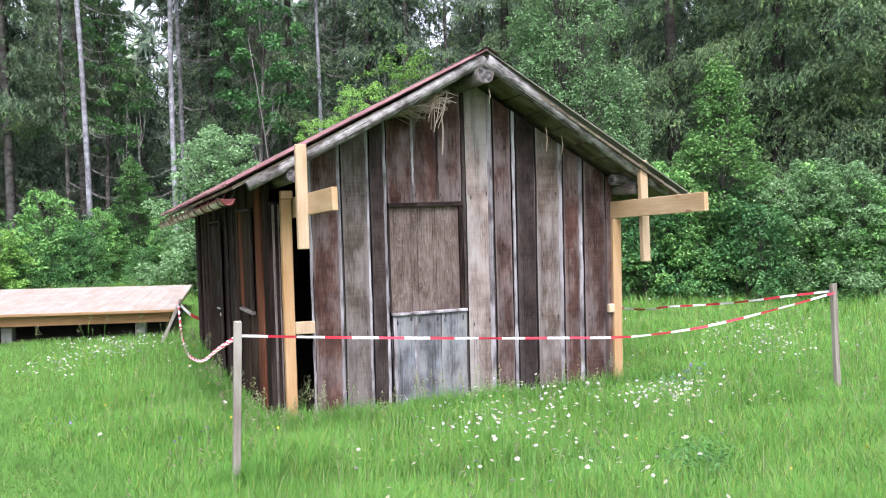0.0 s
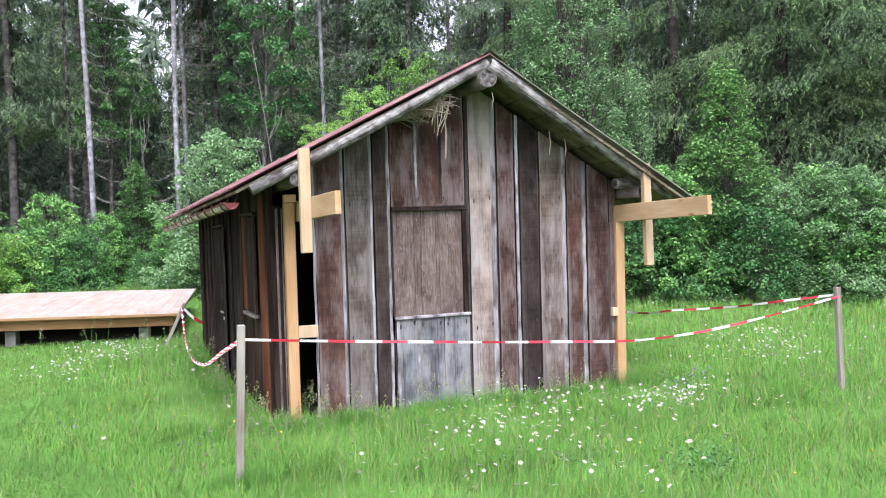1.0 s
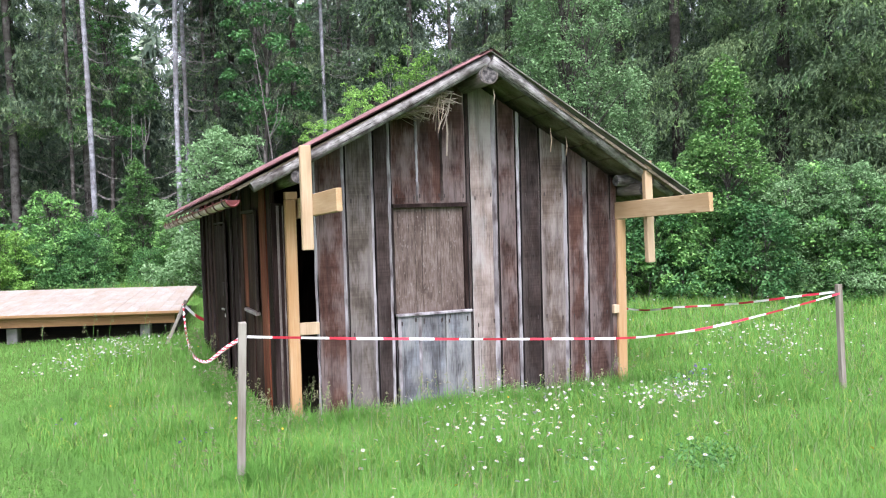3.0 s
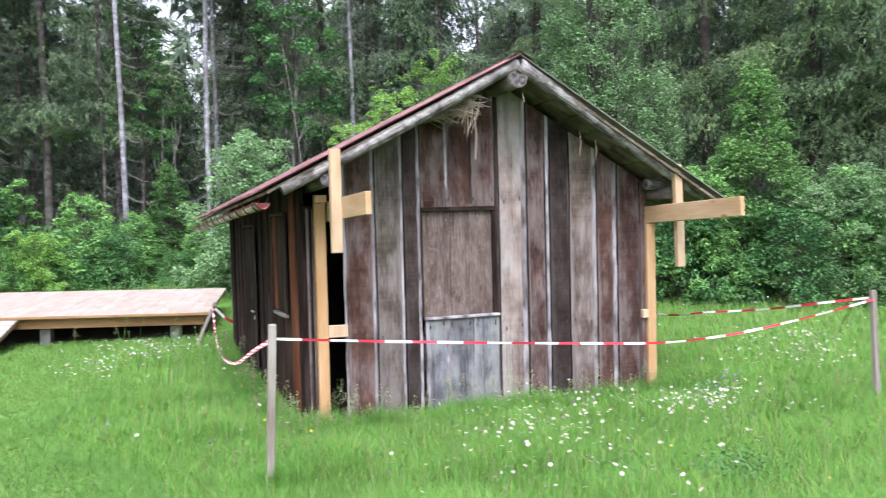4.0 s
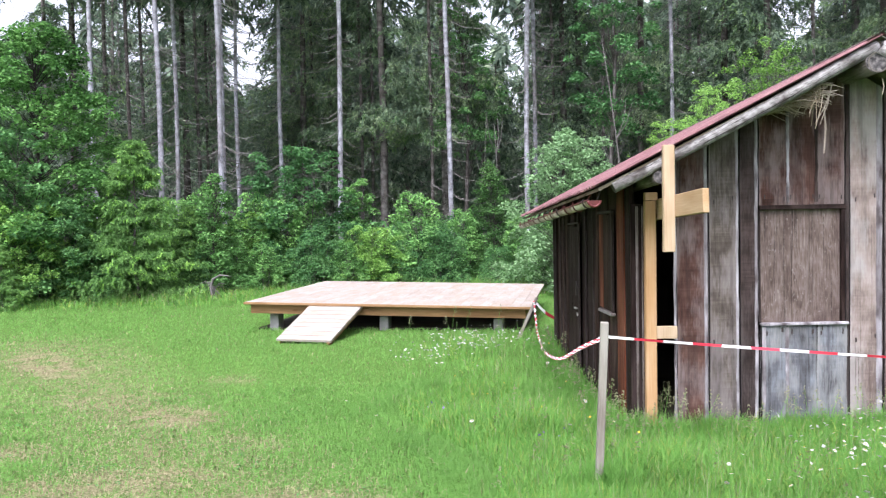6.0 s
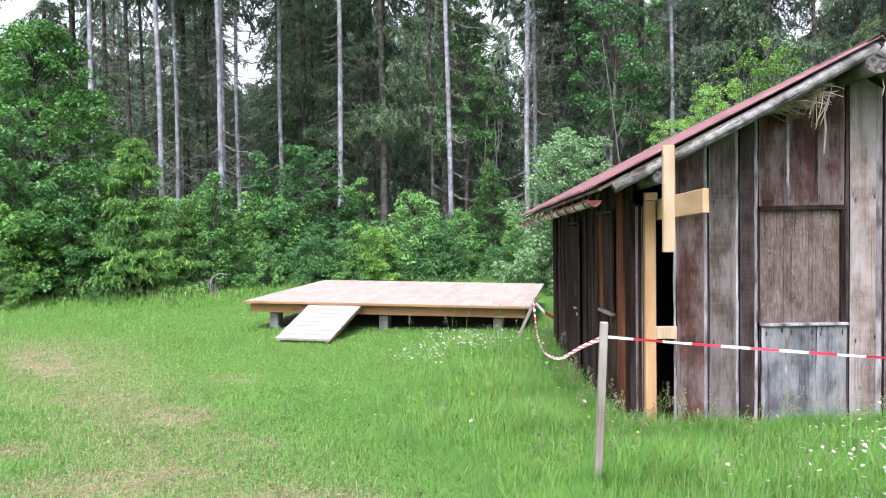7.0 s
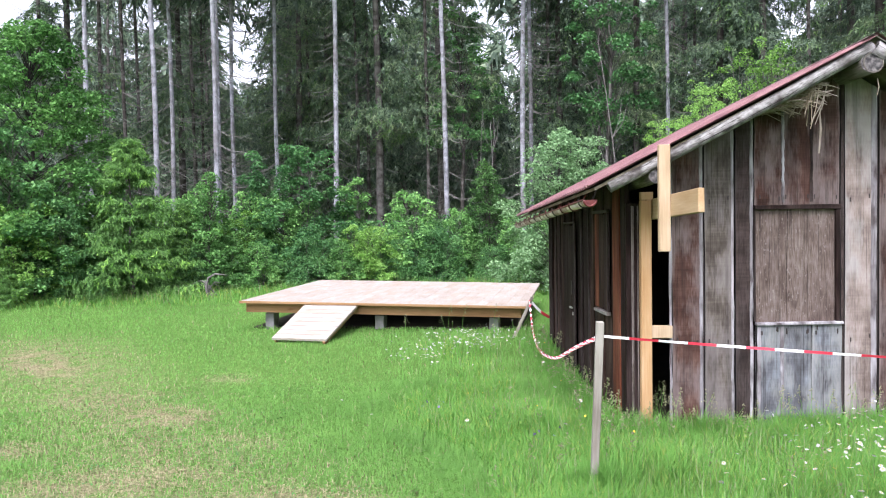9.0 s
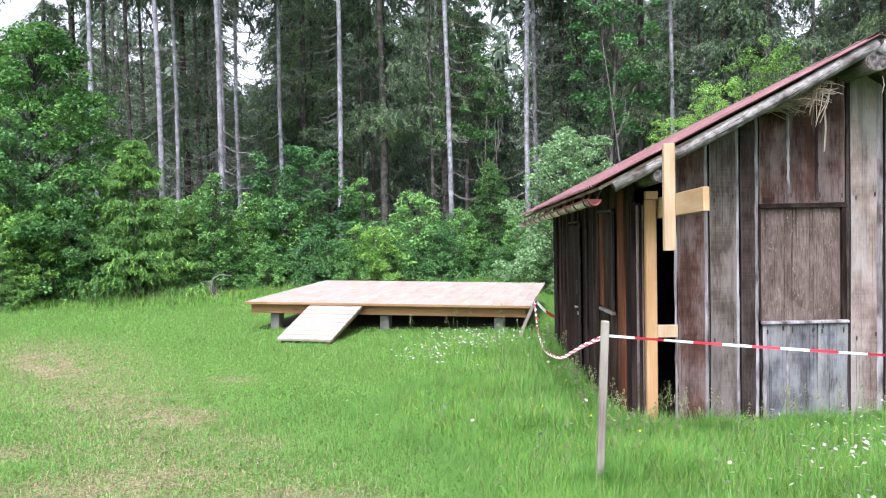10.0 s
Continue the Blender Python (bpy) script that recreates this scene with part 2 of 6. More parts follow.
DECK_TONES = [(0.15, (0.262, 0.218, 0.180)), (0.50, (0.330, 0.302, 0.272)), (0.85, (0.385, 0.368, 0.345))]
M["deck"] = wood("deck", DECK_TONES,
    stain=(0.310, 0.238, 0.172), stain_amount=0.4, stain_scale=(3, 3, 1.2), bump=0.15, spread=0.15, along="y", grain=(10, 10, 0.7), contrast=0.9, knots=0.25)
M["ramp"] = wood("ramp", DECK_TONES,
    stain=(0.310, 0.238, 0.172), stain_amount=0.4, stain_scale=(3, 3, 1.2), bump=0.15, spread=0.15, along="x", grain=(10, 10, 0.7), contrast=0.9, knots=0.25)
M["deck_edge"] = wood("deck_edge", [(0.20, (0.1600, 0.0912, 0.0418)), (0.50, (0.2480, 0.1482, 0.0722)), (0.80, (0.3200, 0.2128, 0.1216))],
    stain=(0.22, 0.125, 0.06), stain_amount=0.3, bump=0.15, spread=0.15, along="x", contrast=0.9, fibre=0.6, knots=0.7)
M["fence_post"] = wood("fence_post", [(0.20, (0.1339, 0.1174, 0.0957)), (0.50, (0.2218, 0.2087, 0.1790)), (0.80, (0.3013, 0.2914, 0.2581))],
    stain=(0.1260, 0.1010, 0.0850), stain_amount=0.4, spread=0.2)
M["roof_red"] = blotched("roof_red", [(0.3, (0.130, 0.058, 0.062)), (0.55, (0.200, 0.098, 0.103)), (0.8, (0.290, 0.175, 0.178))], 3.5, rough=0.42, bump=0.05)
M["roof_green"] = blotched("roof_green", [(0.3, (0.075, 0.08, 0.06)), (0.6, (0.15, 0.155, 0.12)), (0.8, (0.22, 0.215, 0.18))], 5, rough=0.6, bump=0.15)
M["gutter"] = blotched("gutter", [(0.35, (0.0540, 0.0078, 0.0078)), (0.6, (0.1020, 0.0130, 0.0130)), (0.8, (0.1560, 0.0325, 0.0273))], 6, rough=0.45, bump=0.05)
M["gutter_in"] = blotched("gutter_in", [(0.34, (0.12, 0.045, 0.035)), (0.44, (0.30, 0.22, 0.19)), (0.60, (0.58, 0.52, 0.48))], 5, rough=0.5, bump=0.1)
M["sheathing"] = wood("sheathing", [(0.20, (0.0600, 0.0480, 0.0362)), (0.50, (0.1425, 0.1200, 0.0899)), (0.80, (0.2400, 0.2130, 0.1711))],
    stain=(0.085, 0.09, 0.05), stain_amount=0.6, along="x")
M["straw"] = wood("straw", [(0.20, (0.1280, 0.1000, 0.0680)), (0.50, (0.2160, 0.1760, 0.1280)), (0.80, (0.2960, 0.2520, 0.1920))],
    spread=0.3, bump=0.1)
M["concrete"] = blotched("concrete", [(0.3, (0.17, 0.17, 0.175)), (0.7, (0.28, 0.28, 0.285))], 9, rough=0.9, bump=0.3)
M["tape_red"] = blotched("tape_red", [(0.3, (0.46, 0.016, 0.040)), (0.7, (0.58, 0.045, 0.075))], 8, rough=0.4, bump=0.02)
M["tape_white"] = blotched("tape_white", [(0.3, (0.74, 0.74, 0.76)), (0.7, (0.85, 0.85, 0.86))], 8, rough=0.4, bump=0.02)
M["iron"] = blotched("iron", [(0.3, (0.30, 0.29, 0.28)), (0.7, (0.55, 0.54, 0.53))], 20, rough=0.5, metal=0.6)
M["rust"] = blotched("rust", [(0.3, (0.012, 0.010, 0.010)), (0.7, (0.035, 0.025, 0.022))], 30, rough=0.8)
# soil tone darkened for the shade below the deck; the hut floor shares it
M["shaded_earth"] = blotched("shaded_earth", [(0.3, (0.025, 0.019, 0.014)), (0.7, (0.055, 0.043, 0.030))], 6, rough=0.95)
M["bark_pale"] = wood("bark_pale", [(0.20, (0.128, 0.130, 0.145)), (0.50, (0.265, 0.275, 0.310)), (0.80, (0.385, 0.400, 0.450))],
    grain=(9, 9, 3), stain=(0.1098, 0.0976, 0.0907), stain_amount=0.55, stain_scale=(3, 3, 1.4), bump=0.6, spread=0.25, contrast=1.2)
M["bark_dark"] = wood("bark_dark", [(0.20, (0.0427, 0.0388, 0.0356)), (0.50, (0.0950, 0.0887, 0.0842)), (0.80, (0.1568, 0.1510, 0.1458))],
    grain=(9, 9, 3), stain=(0.04, 0.035, 0.028), stain_amount=0.55, stain_scale=(3, 3, 1.4), bump=0.6, spread=0.3, contrast=1.8)
M["bark_deep"] = wood("bark_deep", [(0.20, (0.016, 0.014, 0.012)), (0.50, (0.036, 0.033, 0.030)), (0.80, (0.065, 0.061, 0.057))],
    grain=(9, 9, 3), stain=(0.02, 0.018, 0.015), stain_amount=0.5, stain_scale=(3, 3, 1.4), bump=0.6, spread=0.3, contrast=1.5)
M["dead_twig"] = blotched("dead_twig", [(0.3, (0.0765, 0.0718, 0.0684)), (0.7, (0.1620, 0.1546, 0.1501))], 5)
M["needles"] = leafy("needles", [(0.1, (0.045, 0.103, 0.042)), (0.5, (0.103, 0.203, 0.076)), (0.9, (0.222, 0.362, 0.121))], 0.25, patch=0.4)
M["needles_mid"] = leafy("needles_mid", [(0.1, (0.0336, 0.0591, 0.0416)), (0.5, (0.1298, 0.2013, 0.1232)), (0.9, (0.2575, 0.3459, 0.1882))], 0.25, patch=0.5)
M["needles_young"] = leafy("needles_young", [(0.1, (0.050, 0.120, 0.036)), (0.5, (0.115, 0.250, 0.070)), (0.9, (0.205, 0.385, 0.105))], 0.3, patch=0.3)
M["needles_dusk"] = leafy("needles_dusk", [(0.1, (0.0214, 0.0407, 0.0238)), (0.5, (0.0821, 0.1380, 0.0713)), (0.9, (0.1588, 0.2363, 0.1077))], 0.25, patch=0.5)
M["needles_dark"] = leafy("needles_dark", [(0.1, (0.0327, 0.0537, 0.0430)), (0.5, (0.1263, 0.1872, 0.1336)), (0.9, (0.2463, 0.3248, 0.2086))], 0.25, patch=0.4)
M["needles_fresh"] = leafy("needles_fresh", [(0.1, (0.064, 0.179, 0.037)), (0.5, (0.150, 0.345, 0.065)), (0.9, (0.322, 0.589, 0.117))], 0.3, patch=0.3)
M["leaf"] = leafy("leaf", [(0.1, (0.0533, 0.1436, 0.0414)), (0.5, (0.1546, 0.3519, 0.1050)), (0.9, (0.2991, 0.5565, 0.1787))], 0.32, patch=0.5)
M["leaf_mid"] = leafy("leaf_mid", [(0.1, (0.0277, 0.0771, 0.0239)), (0.5, (0.0946, 0.2236, 0.0666)), (0.9, (0.1904, 0.3543, 0.1094))], 0.3, patch=0.5)
M["leaf_deep"] = leafy("leaf_deep", [(0.1, (0.0320, 0.1013, 0.0368)), (0.5, (0.0901, 0.2320, 0.0820)), (0.9, (0.1866, 0.3796, 0.1310))], 0.3, patch=0.5)
M["leaf_beech"] = leafy("leaf_beech", [(0.1, (0.0267, 0.0826, 0.0221)), (0.5, (0.0921, 0.2398, 0.0607)), (0.9, (0.1937, 0.3974, 0.1147))], 0.34, patch=0.6)
M["leaf_bright"] = leafy("leaf_bright", [(0.1, (0.0636, 0.1530, 0.0298)), (0.5, (0.2118, 0.4201, 0.0903)), (0.9, (0.3702, 0.6334, 0.1902))], 0.38, patch=0.4)
M["leaf_grey"] = leafy("leaf_grey", [(0.1, (0.0845, 0.1675, 0.0695)), (0.5, (0.1818, 0.3263, 0.1549)), (0.9, (0.3046, 0.4863, 0.2550))], 0.32, patch=0.4)
M["grass"] = leafy("grass", [(0.1, (0.1083, 0.2660, 0.0518)), (0.5, (0.1349, 0.3270, 0.0631)), (0.9, (0.1710, 0.3850, 0.0875))], 0.4, patch=0.9, lift=0.22)
M["lawn"] = leafy("lawn", [(0.1, (0.1210, 0.2841, 0.0627)), (0.5, (0.1490, 0.3371, 0.0717)), (0.9, (0.1858, 0.3837, 0.0896))], 0.3, patch=0.6, lift=0.7)
M["grass_pale"] = leafy("grass_pale", [(0.1, (0.1700, 0.2700, 0.0495)), (0.5, (0.2500, 0.3600, 0.0720)), (0.9, (0.3600, 0.4500, 0.1170))], 0.4, patch=0.5, lift=0.22)
M["clipping"] = leafy("clipping", [(0.1, (0.20, 0.175, 0.095)), (0.5, (0.29, 0.26, 0.15)), (0.9, (0.38, 0.34, 0.22))], 0.1)
M["herb"] = leafy("herb", [(0.1, (0.080, 0.210, 0.065)), (0.5, (0.115, 0.275, 0.085)), (0.9, (0.160, 0.345, 0.120))], 0.3, patch=0.5, lift=0.4)
M["grass_dry"] = leafy("grass_dry", [(0.1, (0.15, 0.20, 0.08)), (0.5, (0.26, 0.30, 0.16)), (0.9, (0.40, 0.41, 0.28))], 0.35)
M["seed_head"] = leafy("seed_head", [(0.1, (0.13, 0.16, 0.07)), (0.5, (0.20, 0.22, 0.12)), (0.9, (0.30, 0.30, 0.19))], 0.35)
M["petal"] = leafy("petal", [(0.1, (0.425, 0.425, 0.435)), (0.9, (0.561, 0.561, 0.583))], 0.3)
M["yolk"] = leafy("yolk", [(0.1, (0.55, 0.36, 0.03)), (0.9, (0.70, 0.48, 0.05))], 0.1)
M["bell"] = leafy("bell", [(0.1, (0.16, 0.13, 0.32)), (0.9, (0.28, 0.24, 0.48))], 0.3)


def ground_material():
    m, n, l, b = nodes_of("meadow_soil")
    tc = n.new("ShaderNodeTexCoord")

    def noise_of(scale, detail):
        t = n.new("ShaderNodeTexNoise")
        t.inputs["Scale"].default_value, t.inputs["Detail"].default_value = scale, detail
        l.new(tc.outputs["Object"], t.inputs["Vector"])
        return t
    fine, mid, wide = noise_of(45, 6), noise_of(5.5, 9), noise_of(0.45, 4)
    green = ramp_of(n, [(0.3, (0.062, 0.135, 0.027)), (0.55, (0.100, 0.205, 0.042)), (0.75, (0.150, 0.258, 0.065))])
    l.new(fine.outputs["Fac"], green.inputs["Fac"])
    dry = ramp_of(n, [(0.3, (0.12, 0.105, 0.060)), (0.5, (0.24, 0.205, 0.125)), (0.7, (0.36, 0.315, 0.215))])
    l.new(fine.outputs["Fac"], dry.inputs["Fac"])
    # worn earth shows along the trodden way
    at = n.new("ShaderNodeVertexColor")
    at.layer_name = "worn"
    wear = n.new("ShaderNodeMath")
    wear.operation = "MULTIPLY"
    l.new(at.outputs["Color"], wear.inputs[0])
    wr = ramp_of(n, [(0.34, (0, 0, 0)), (0.54, (0.9, 0.9, 0.9))])
    l.new(mid.outputs["Fac"], wr.inputs["Fac"])
    l.new(wr.outputs["Color"], wear.inputs[1])
    mx = n.new("ShaderNodeMix")
    mx.data_type = "RGBA"
    l.new(wear.outputs[0], mx.inputs["Factor"])
    l.new(green.outputs["Color"], mx.inputs[6])
    l.new(dry.outputs["Color"], mx.inputs[7])
    l.new(mx.outputs[2], b.inputs["Base Color"])
    b.inputs["Roughness"].default_value = 0.95
    b.inputs["Specular IOR Level"].default_value = 0.1
    bp = n.new("ShaderNodeBump")
    bp.inputs["Strength"].default_value, bp.inputs["Distance"].default_value = 0.8, 0.04
    l.new(fine.outputs["Fac"], bp.inputs["Height"])
    l.new(bp.outputs["Normal"], b.inputs["Normal"])
    return m


M["ground"] = ground_material()


# ---- mesh helpers ----
def put(name, verts, faces, material, parent=None, label="", smooth=False):
    me = bpy.data.meshes.new(name)
    me.from_pydata([tuple(v) for v in verts], [], faces)
    me.materials.append(material)
    if smooth:
        me.polygons.foreach_set("use_smooth", [True] * len(me.polygons))
    me.update()
    ob = new(name, me)
    if parent is not None:
        ob.parent = parent
    return tagged(ob, label)


def part(name, bm, material, parent, label=""):
    me = bpy.data.meshes.new(name)
    bm.to_mesh(me)
    bm.free()
    me.materials.append(material)
    ob = new(name, me)
    ob.parent = parent
    return tagged(ob, label)


def thing(name, label, category, at=(0, 0, 0), turn=0, group="", kind=""):
    ob = new(name)
    ob.empty_display_size = 0.1
    ob.matrix_basis = pose(*at, 0, 0, turn)
    return tagged(ob, label, category, group, kind)


BOX = [(0, 3, 2, 1), (4, 5, 6, 7), (0, 1, 5, 4), (1, 2, 6, 5), (2, 3, 7, 6), (3, 0, 4, 7)]


def box_bm(size, bevel=0.0, centre=(0, 0, 0), m=None):
    bm = bmesh.new()
    bmesh.ops.create_cube(bm, size=1.0, matrix=Matrix.Translation(centre) @ Matrix.Diagonal((*size, 1)))
    if bevel:
        bmesh.ops.bevel(bm, geom=bm.edges[:], offset=bevel, segments=1, affect="EDGES")
    if m is not None:
        bm.transform(m)
    return bm


def beam(name, p, q, wide, high, material, parent, label="", bevel=0.004, up=(0, 0, 1)):
    """A squared timber from p to q; the object's own x, y or z runs along it as the timber lies."""
    p, q = Vector(p), Vector(q)
    d = (q - p)
    ax = max(range(3), key=lambda k: abs(d[k]))
    if d[ax] < 0:
        p, q, d = q, p, -d
    u = Vector(up)
    length = d.length
    d = d.normalized()
    s = u.cross(d).normalized() if abs(u.dot(d)) < 0.95 else Vector((1, 0, 0))
    w = d.cross(s).normalized()
    axes = {0: (d, s, w), 1: (-s, d, w), 2: (s, w, d)}[ax]
    size = {0: (length, wide, high), 1: (wide, length, high), 2: (wide, high, length)}[ax]
    rot = Matrix(axes).transposed().to_4x4()
    ob = part(name, box_bm(size, bevel), material, parent, label)
    ob.matrix_basis = Matrix.Translation((p + q) / 2) @ rot
    return ob


def log_between(name, p, q, r0, r1, material, end_material, parent, label="", sides=14, seed=0):
    """A round pole with a slightly crooked, knotted surface; its own x axis (or y) runs along it."""
    rnd = random.Random(seed)
    p, q = Vector(p), Vector(q)
    d = q - p
    length = d.length
    along_y = abs(d.y) > abs(d.x)
    rings = 14
    verts, faces = [], []
    ph = rnd.uniform(0, 6)
    for i in range(rings + 1):
        f = i / rings
        r = r0 + (r1 - r0) * f
        cy, cz = 0.006 * math.sin(f * 7 + ph), 0.006 * math.cos(f * 5 + ph)
        for k in range(sides):
            a = 2 * math.pi * k / sides
            rr = r * (1 + 0.05 * math.sin(2 * a + ph + f * 2) + rnd.uniform(-0.02, 0.02))
            x = (f - 0.5) * length
            v = (x, cy + rr * math.cos(a), cz + rr * math.sin(a))
            verts.append((-v[1], v[0], v[2]) if along_y else v)
    for i in range(rings):
        for k in range(sides):
            k2 = (k + 1) % sides
            faces.append((i * sides + k, i * sides + k2, (i + 1) * sides + k2, (i + 1) * sides + k))
    faces += [tuple(range(sides))[::-1], tuple(rings * sides + k for k in range(sides))]
    ob = put(name, verts, faces, material, parent, label, smooth=True)
    ob.data.materials.append(end_material)
    for f in (-1, -2):
        ob.data.polygons[len(ob.data.polygons) + f].material_index = 1
        ob.data.polygons[len(ob.data.polygons) + f].use_smooth = False
    dn = d.normalized()
    up = Vector((0, 0, 1))
    if along_y:
        ydir = dn
        xdir = ydir.cross(up).normalized()
        zdir = xdir.cross(ydir)
    else:
        xdir = dn
        ydir = up.cross(xdir).normalized()
        zdir = xdir.cross(ydir)
    ob.matrix_basis = Matrix.Translation((p + q) / 2) @ Matrix((xdir, ydir, zdir)).transposed().to_4x4()
    return ob


def quads_object(name, quads, material, parent=None, tips=None):
    """One mesh of many small loose quads (n, 4, 3), fast."""
    n = len(quads)
    me = bpy.data.meshes.new(name)
    me.vertices.add(n * 4)
    me.vertices.foreach_set("co", np.ascontiguousarray(quads, dtype=np.float32).ravel())
    me.loops.add(n * 4)
    me.loops.foreach_set("vertex_index", np.arange(n * 4, dtype=np.int32))
    me.polygons.add(n)
    me.polygons.foreach_set("loop_start", np.arange(0, n * 4, 4, dtype=np.int32))
    me.materials.append(material)
    me.update(calc_edges=True)
    me.validate()
    ob = new(name, me)
    if parent is not None:
        ob.parent = parent
    return ob


def unit(v):
    return v / np.maximum(np.linalg.norm(v, axis=-1, keepdims=True), 1e-9)


def leaf_quads(rng, centres, length, width, up=0.5, axis=None):
    """Kite-shaped leaves at the centres, lying at random but leaning towards the light."""
    n = len(centres)
    nor = unit(rng.normal(size=(n, 3)) + np.array([0, 0, up * 2]))
    a = rng.normal(size=(n, 3)) if axis is None else axis + rng.normal(size=(n, 3)) * 0.35
    a = unit(a - nor * np.sum(a * nor, axis=1, keepdims=True))
    b = np.cross(nor, a)
    ln = length * rng.uniform(0.65, 1.25, (n, 1))
    wd = width * rng.uniform(0.7, 1.2, (n, 1))
    tail = centres - a * ln * 0.5
    tip = centres + a * ln * 0.5 - nor * ln * 0.12
    mid = centres + a * ln * 0.02 + nor * ln * 0.06
    return np.stack([tail, mid + b * wd * 0.5, tip, mid - b * wd * 0.5], axis=1)


def tube_faces(verts, faces, pts, radii, sides=5):
    """Adds a tapering bent tube along the points."""
    base = len(verts)
    pts = [Vector(p) for p in pts]
    for i, p in enumerate(pts):
        d = (pts[min(i + 1, len(pts) - 1)] - pts[max(i - 1, 0)]).normalized()
        s = d.cross(Vector((0.3, 0.9, 0.2))).normalized()
        w = d.cross(s)
        for k in range(sides):
            a = 2 * math.pi * k / sides
            verts.append(tuple(p + (s * math.cos(a) + w * math.sin(a)) * radii[i]))
    for i in range(len(pts) - 1):
        for k in range(sides):
            k2 = (k + 1) % sides
            faces.append((base + i * sides + k, base + i * sides + k2, base + (i + 1) * sides + k2, base + (i + 1) * sides + k))
    faces.append(tuple(base + (len(pts) - 1) * sides + k for k in range(sides)))


# ---- ground ----
def soft_step(v):
    v = np.clip(v, 0.0, 1.0)
    return v * v * (3 - 2 * v)


def land(x, y):
    """Height of the meadow: it rises a little towards the wood and on the far side of the hut."""
    return GROUND + 0.13 * soft_step((y - 1.8) / 3.2) * soft_step((1.5 - x) / 1.5) + 0.05 * soft_step((x - 2.8) / 1.6) + 0.10 * soft_step((np.hypot(x + 1.5, y + 6.6) - 11.5) / 5.0) * soft_step((x - 0.5) / 2)


def worn_at(x, y):
    """How trodden the meadow is: bare patches in a row along a way on the open side, away from the hut."""
    x, y = np.asarray(x, dtype=float), np.asarray(y, dtype=float)
    way = np.clip(1.0 - np.abs((x + 4.35) + 0.60 * (y - 1.0)) / 1.5, 0, 1) * np.clip(1 - (y - 4.5) / 2, 0, 1) * 0.60
    for px, py, ra, rb, turn, amount in ((-6.15, 3.6, 1.15, 0.42, -48, 1.0), (-4.75, 1.75, 0.75, 0.5, -30, 0.75), (-3.95, 1.05, 0.62, 0.38, -40, 1.0),
                                         (-4.9, -0.1, 0.5, 0.3, 20, 0.8), (-3.7, -0.9, 0.9, 0.5, 10, 0.8), (-2.6, -1.5, 0.8, 0.5, 0, 0.8), (-3.75, 2.6, 0.3, 0.2, 0, 0.5),
                                         (-3.1, 0.05, 0.5, 0.3, -30, 0.55), (-4.0, -2.3, 1.2, 0.6, 0, 0.8)):
        c, s = math.cos(radians(turn)), math.sin(radians(turn))
        u, v = (x - px) * c + (y - py) * s, -(x - px) * s + (y - py) * c
        way = np.maximum(way, amount * soft_step(1.35 - np.hypot(u / ra, v / rb) * 0.9))
    return way


def build_ground():
    xs = np.concatenate([[-400, -200, -90, -45, -26], np.arange(-16, -7.1, 0.45), np.arange(-7, 0, 0.2), np.arange(0, 20.1, 0.45), [28, 45, 90, 200, 400]])
    ys = np.concatenate([[-400, -200, -90, -40, -20], np.arange(-10, -4.1, 0.45), np.arange(-4, 6, 0.2), np.arange(6, 22.1, 0.45), [28, 40, 60, 100, 200, 400]])
    verts, faces, worn = [], [], []
    for y in ys:
        for x in xs:
            near = 1.0 if -16 <= x <= 20 and -10 <= y <= 22 else 0.0
            z = float(land(x, y)) + near * 0.03 * noise.noise((x * 0.5, y * 0.5, 3.0)) - 0.02
            verts.append((x, y, z))
            worn.append(float(worn_at(x, y)) if near else 0.0)
    w = len(xs)
    for j in range(len(ys) - 1):
        for i in range(w - 1):
            faces.append((j * w + i, j * w + i + 1, (j + 1) * w + i + 1, (j + 1) * w + i))
    ob = put("ground", verts, faces, M["ground"], smooth=True)
    col = ob.data.color_attributes.new("worn", "FLOAT_COLOR", "POINT")
    col.data.foreach_set("color", np.repeat(np.array(worn, dtype=np.float32), 4))
    tagged(ob, "green meadow soil with worn dry patches along a way", "meadow", kind="structure")


build_ground()

# ---- the hut ----
RIDGE_X, RIDGE_Z = 1.58, 2.808
EAVE_L, EAVE_LZ = -0.44, 1.80
EAVE_R, EAVE_RZ = 3.52, 1.655
FRONT, BACK = -0.50, 4.25
SINK = 0.046          # the hut has settled towards its back
hut = thing("wooden_hut", "old weathered wooden hut with vertical plank walls and a sheet roof", "hut")


def roof_z(x, y=0.0):
    if x < RIDGE_X:
        z = RIDGE_Z + (EAVE_LZ - RIDGE_Z) * (RIDGE_X - x) / (RIDGE_X - EAVE_L)
    else:
        z = RIDGE_Z + (EAVE_RZ - RIDGE_Z) * (x - RIDGE_X) / (EAVE_R - RIDGE_X)
    return z - SINK * max(0.0, y - FRONT)


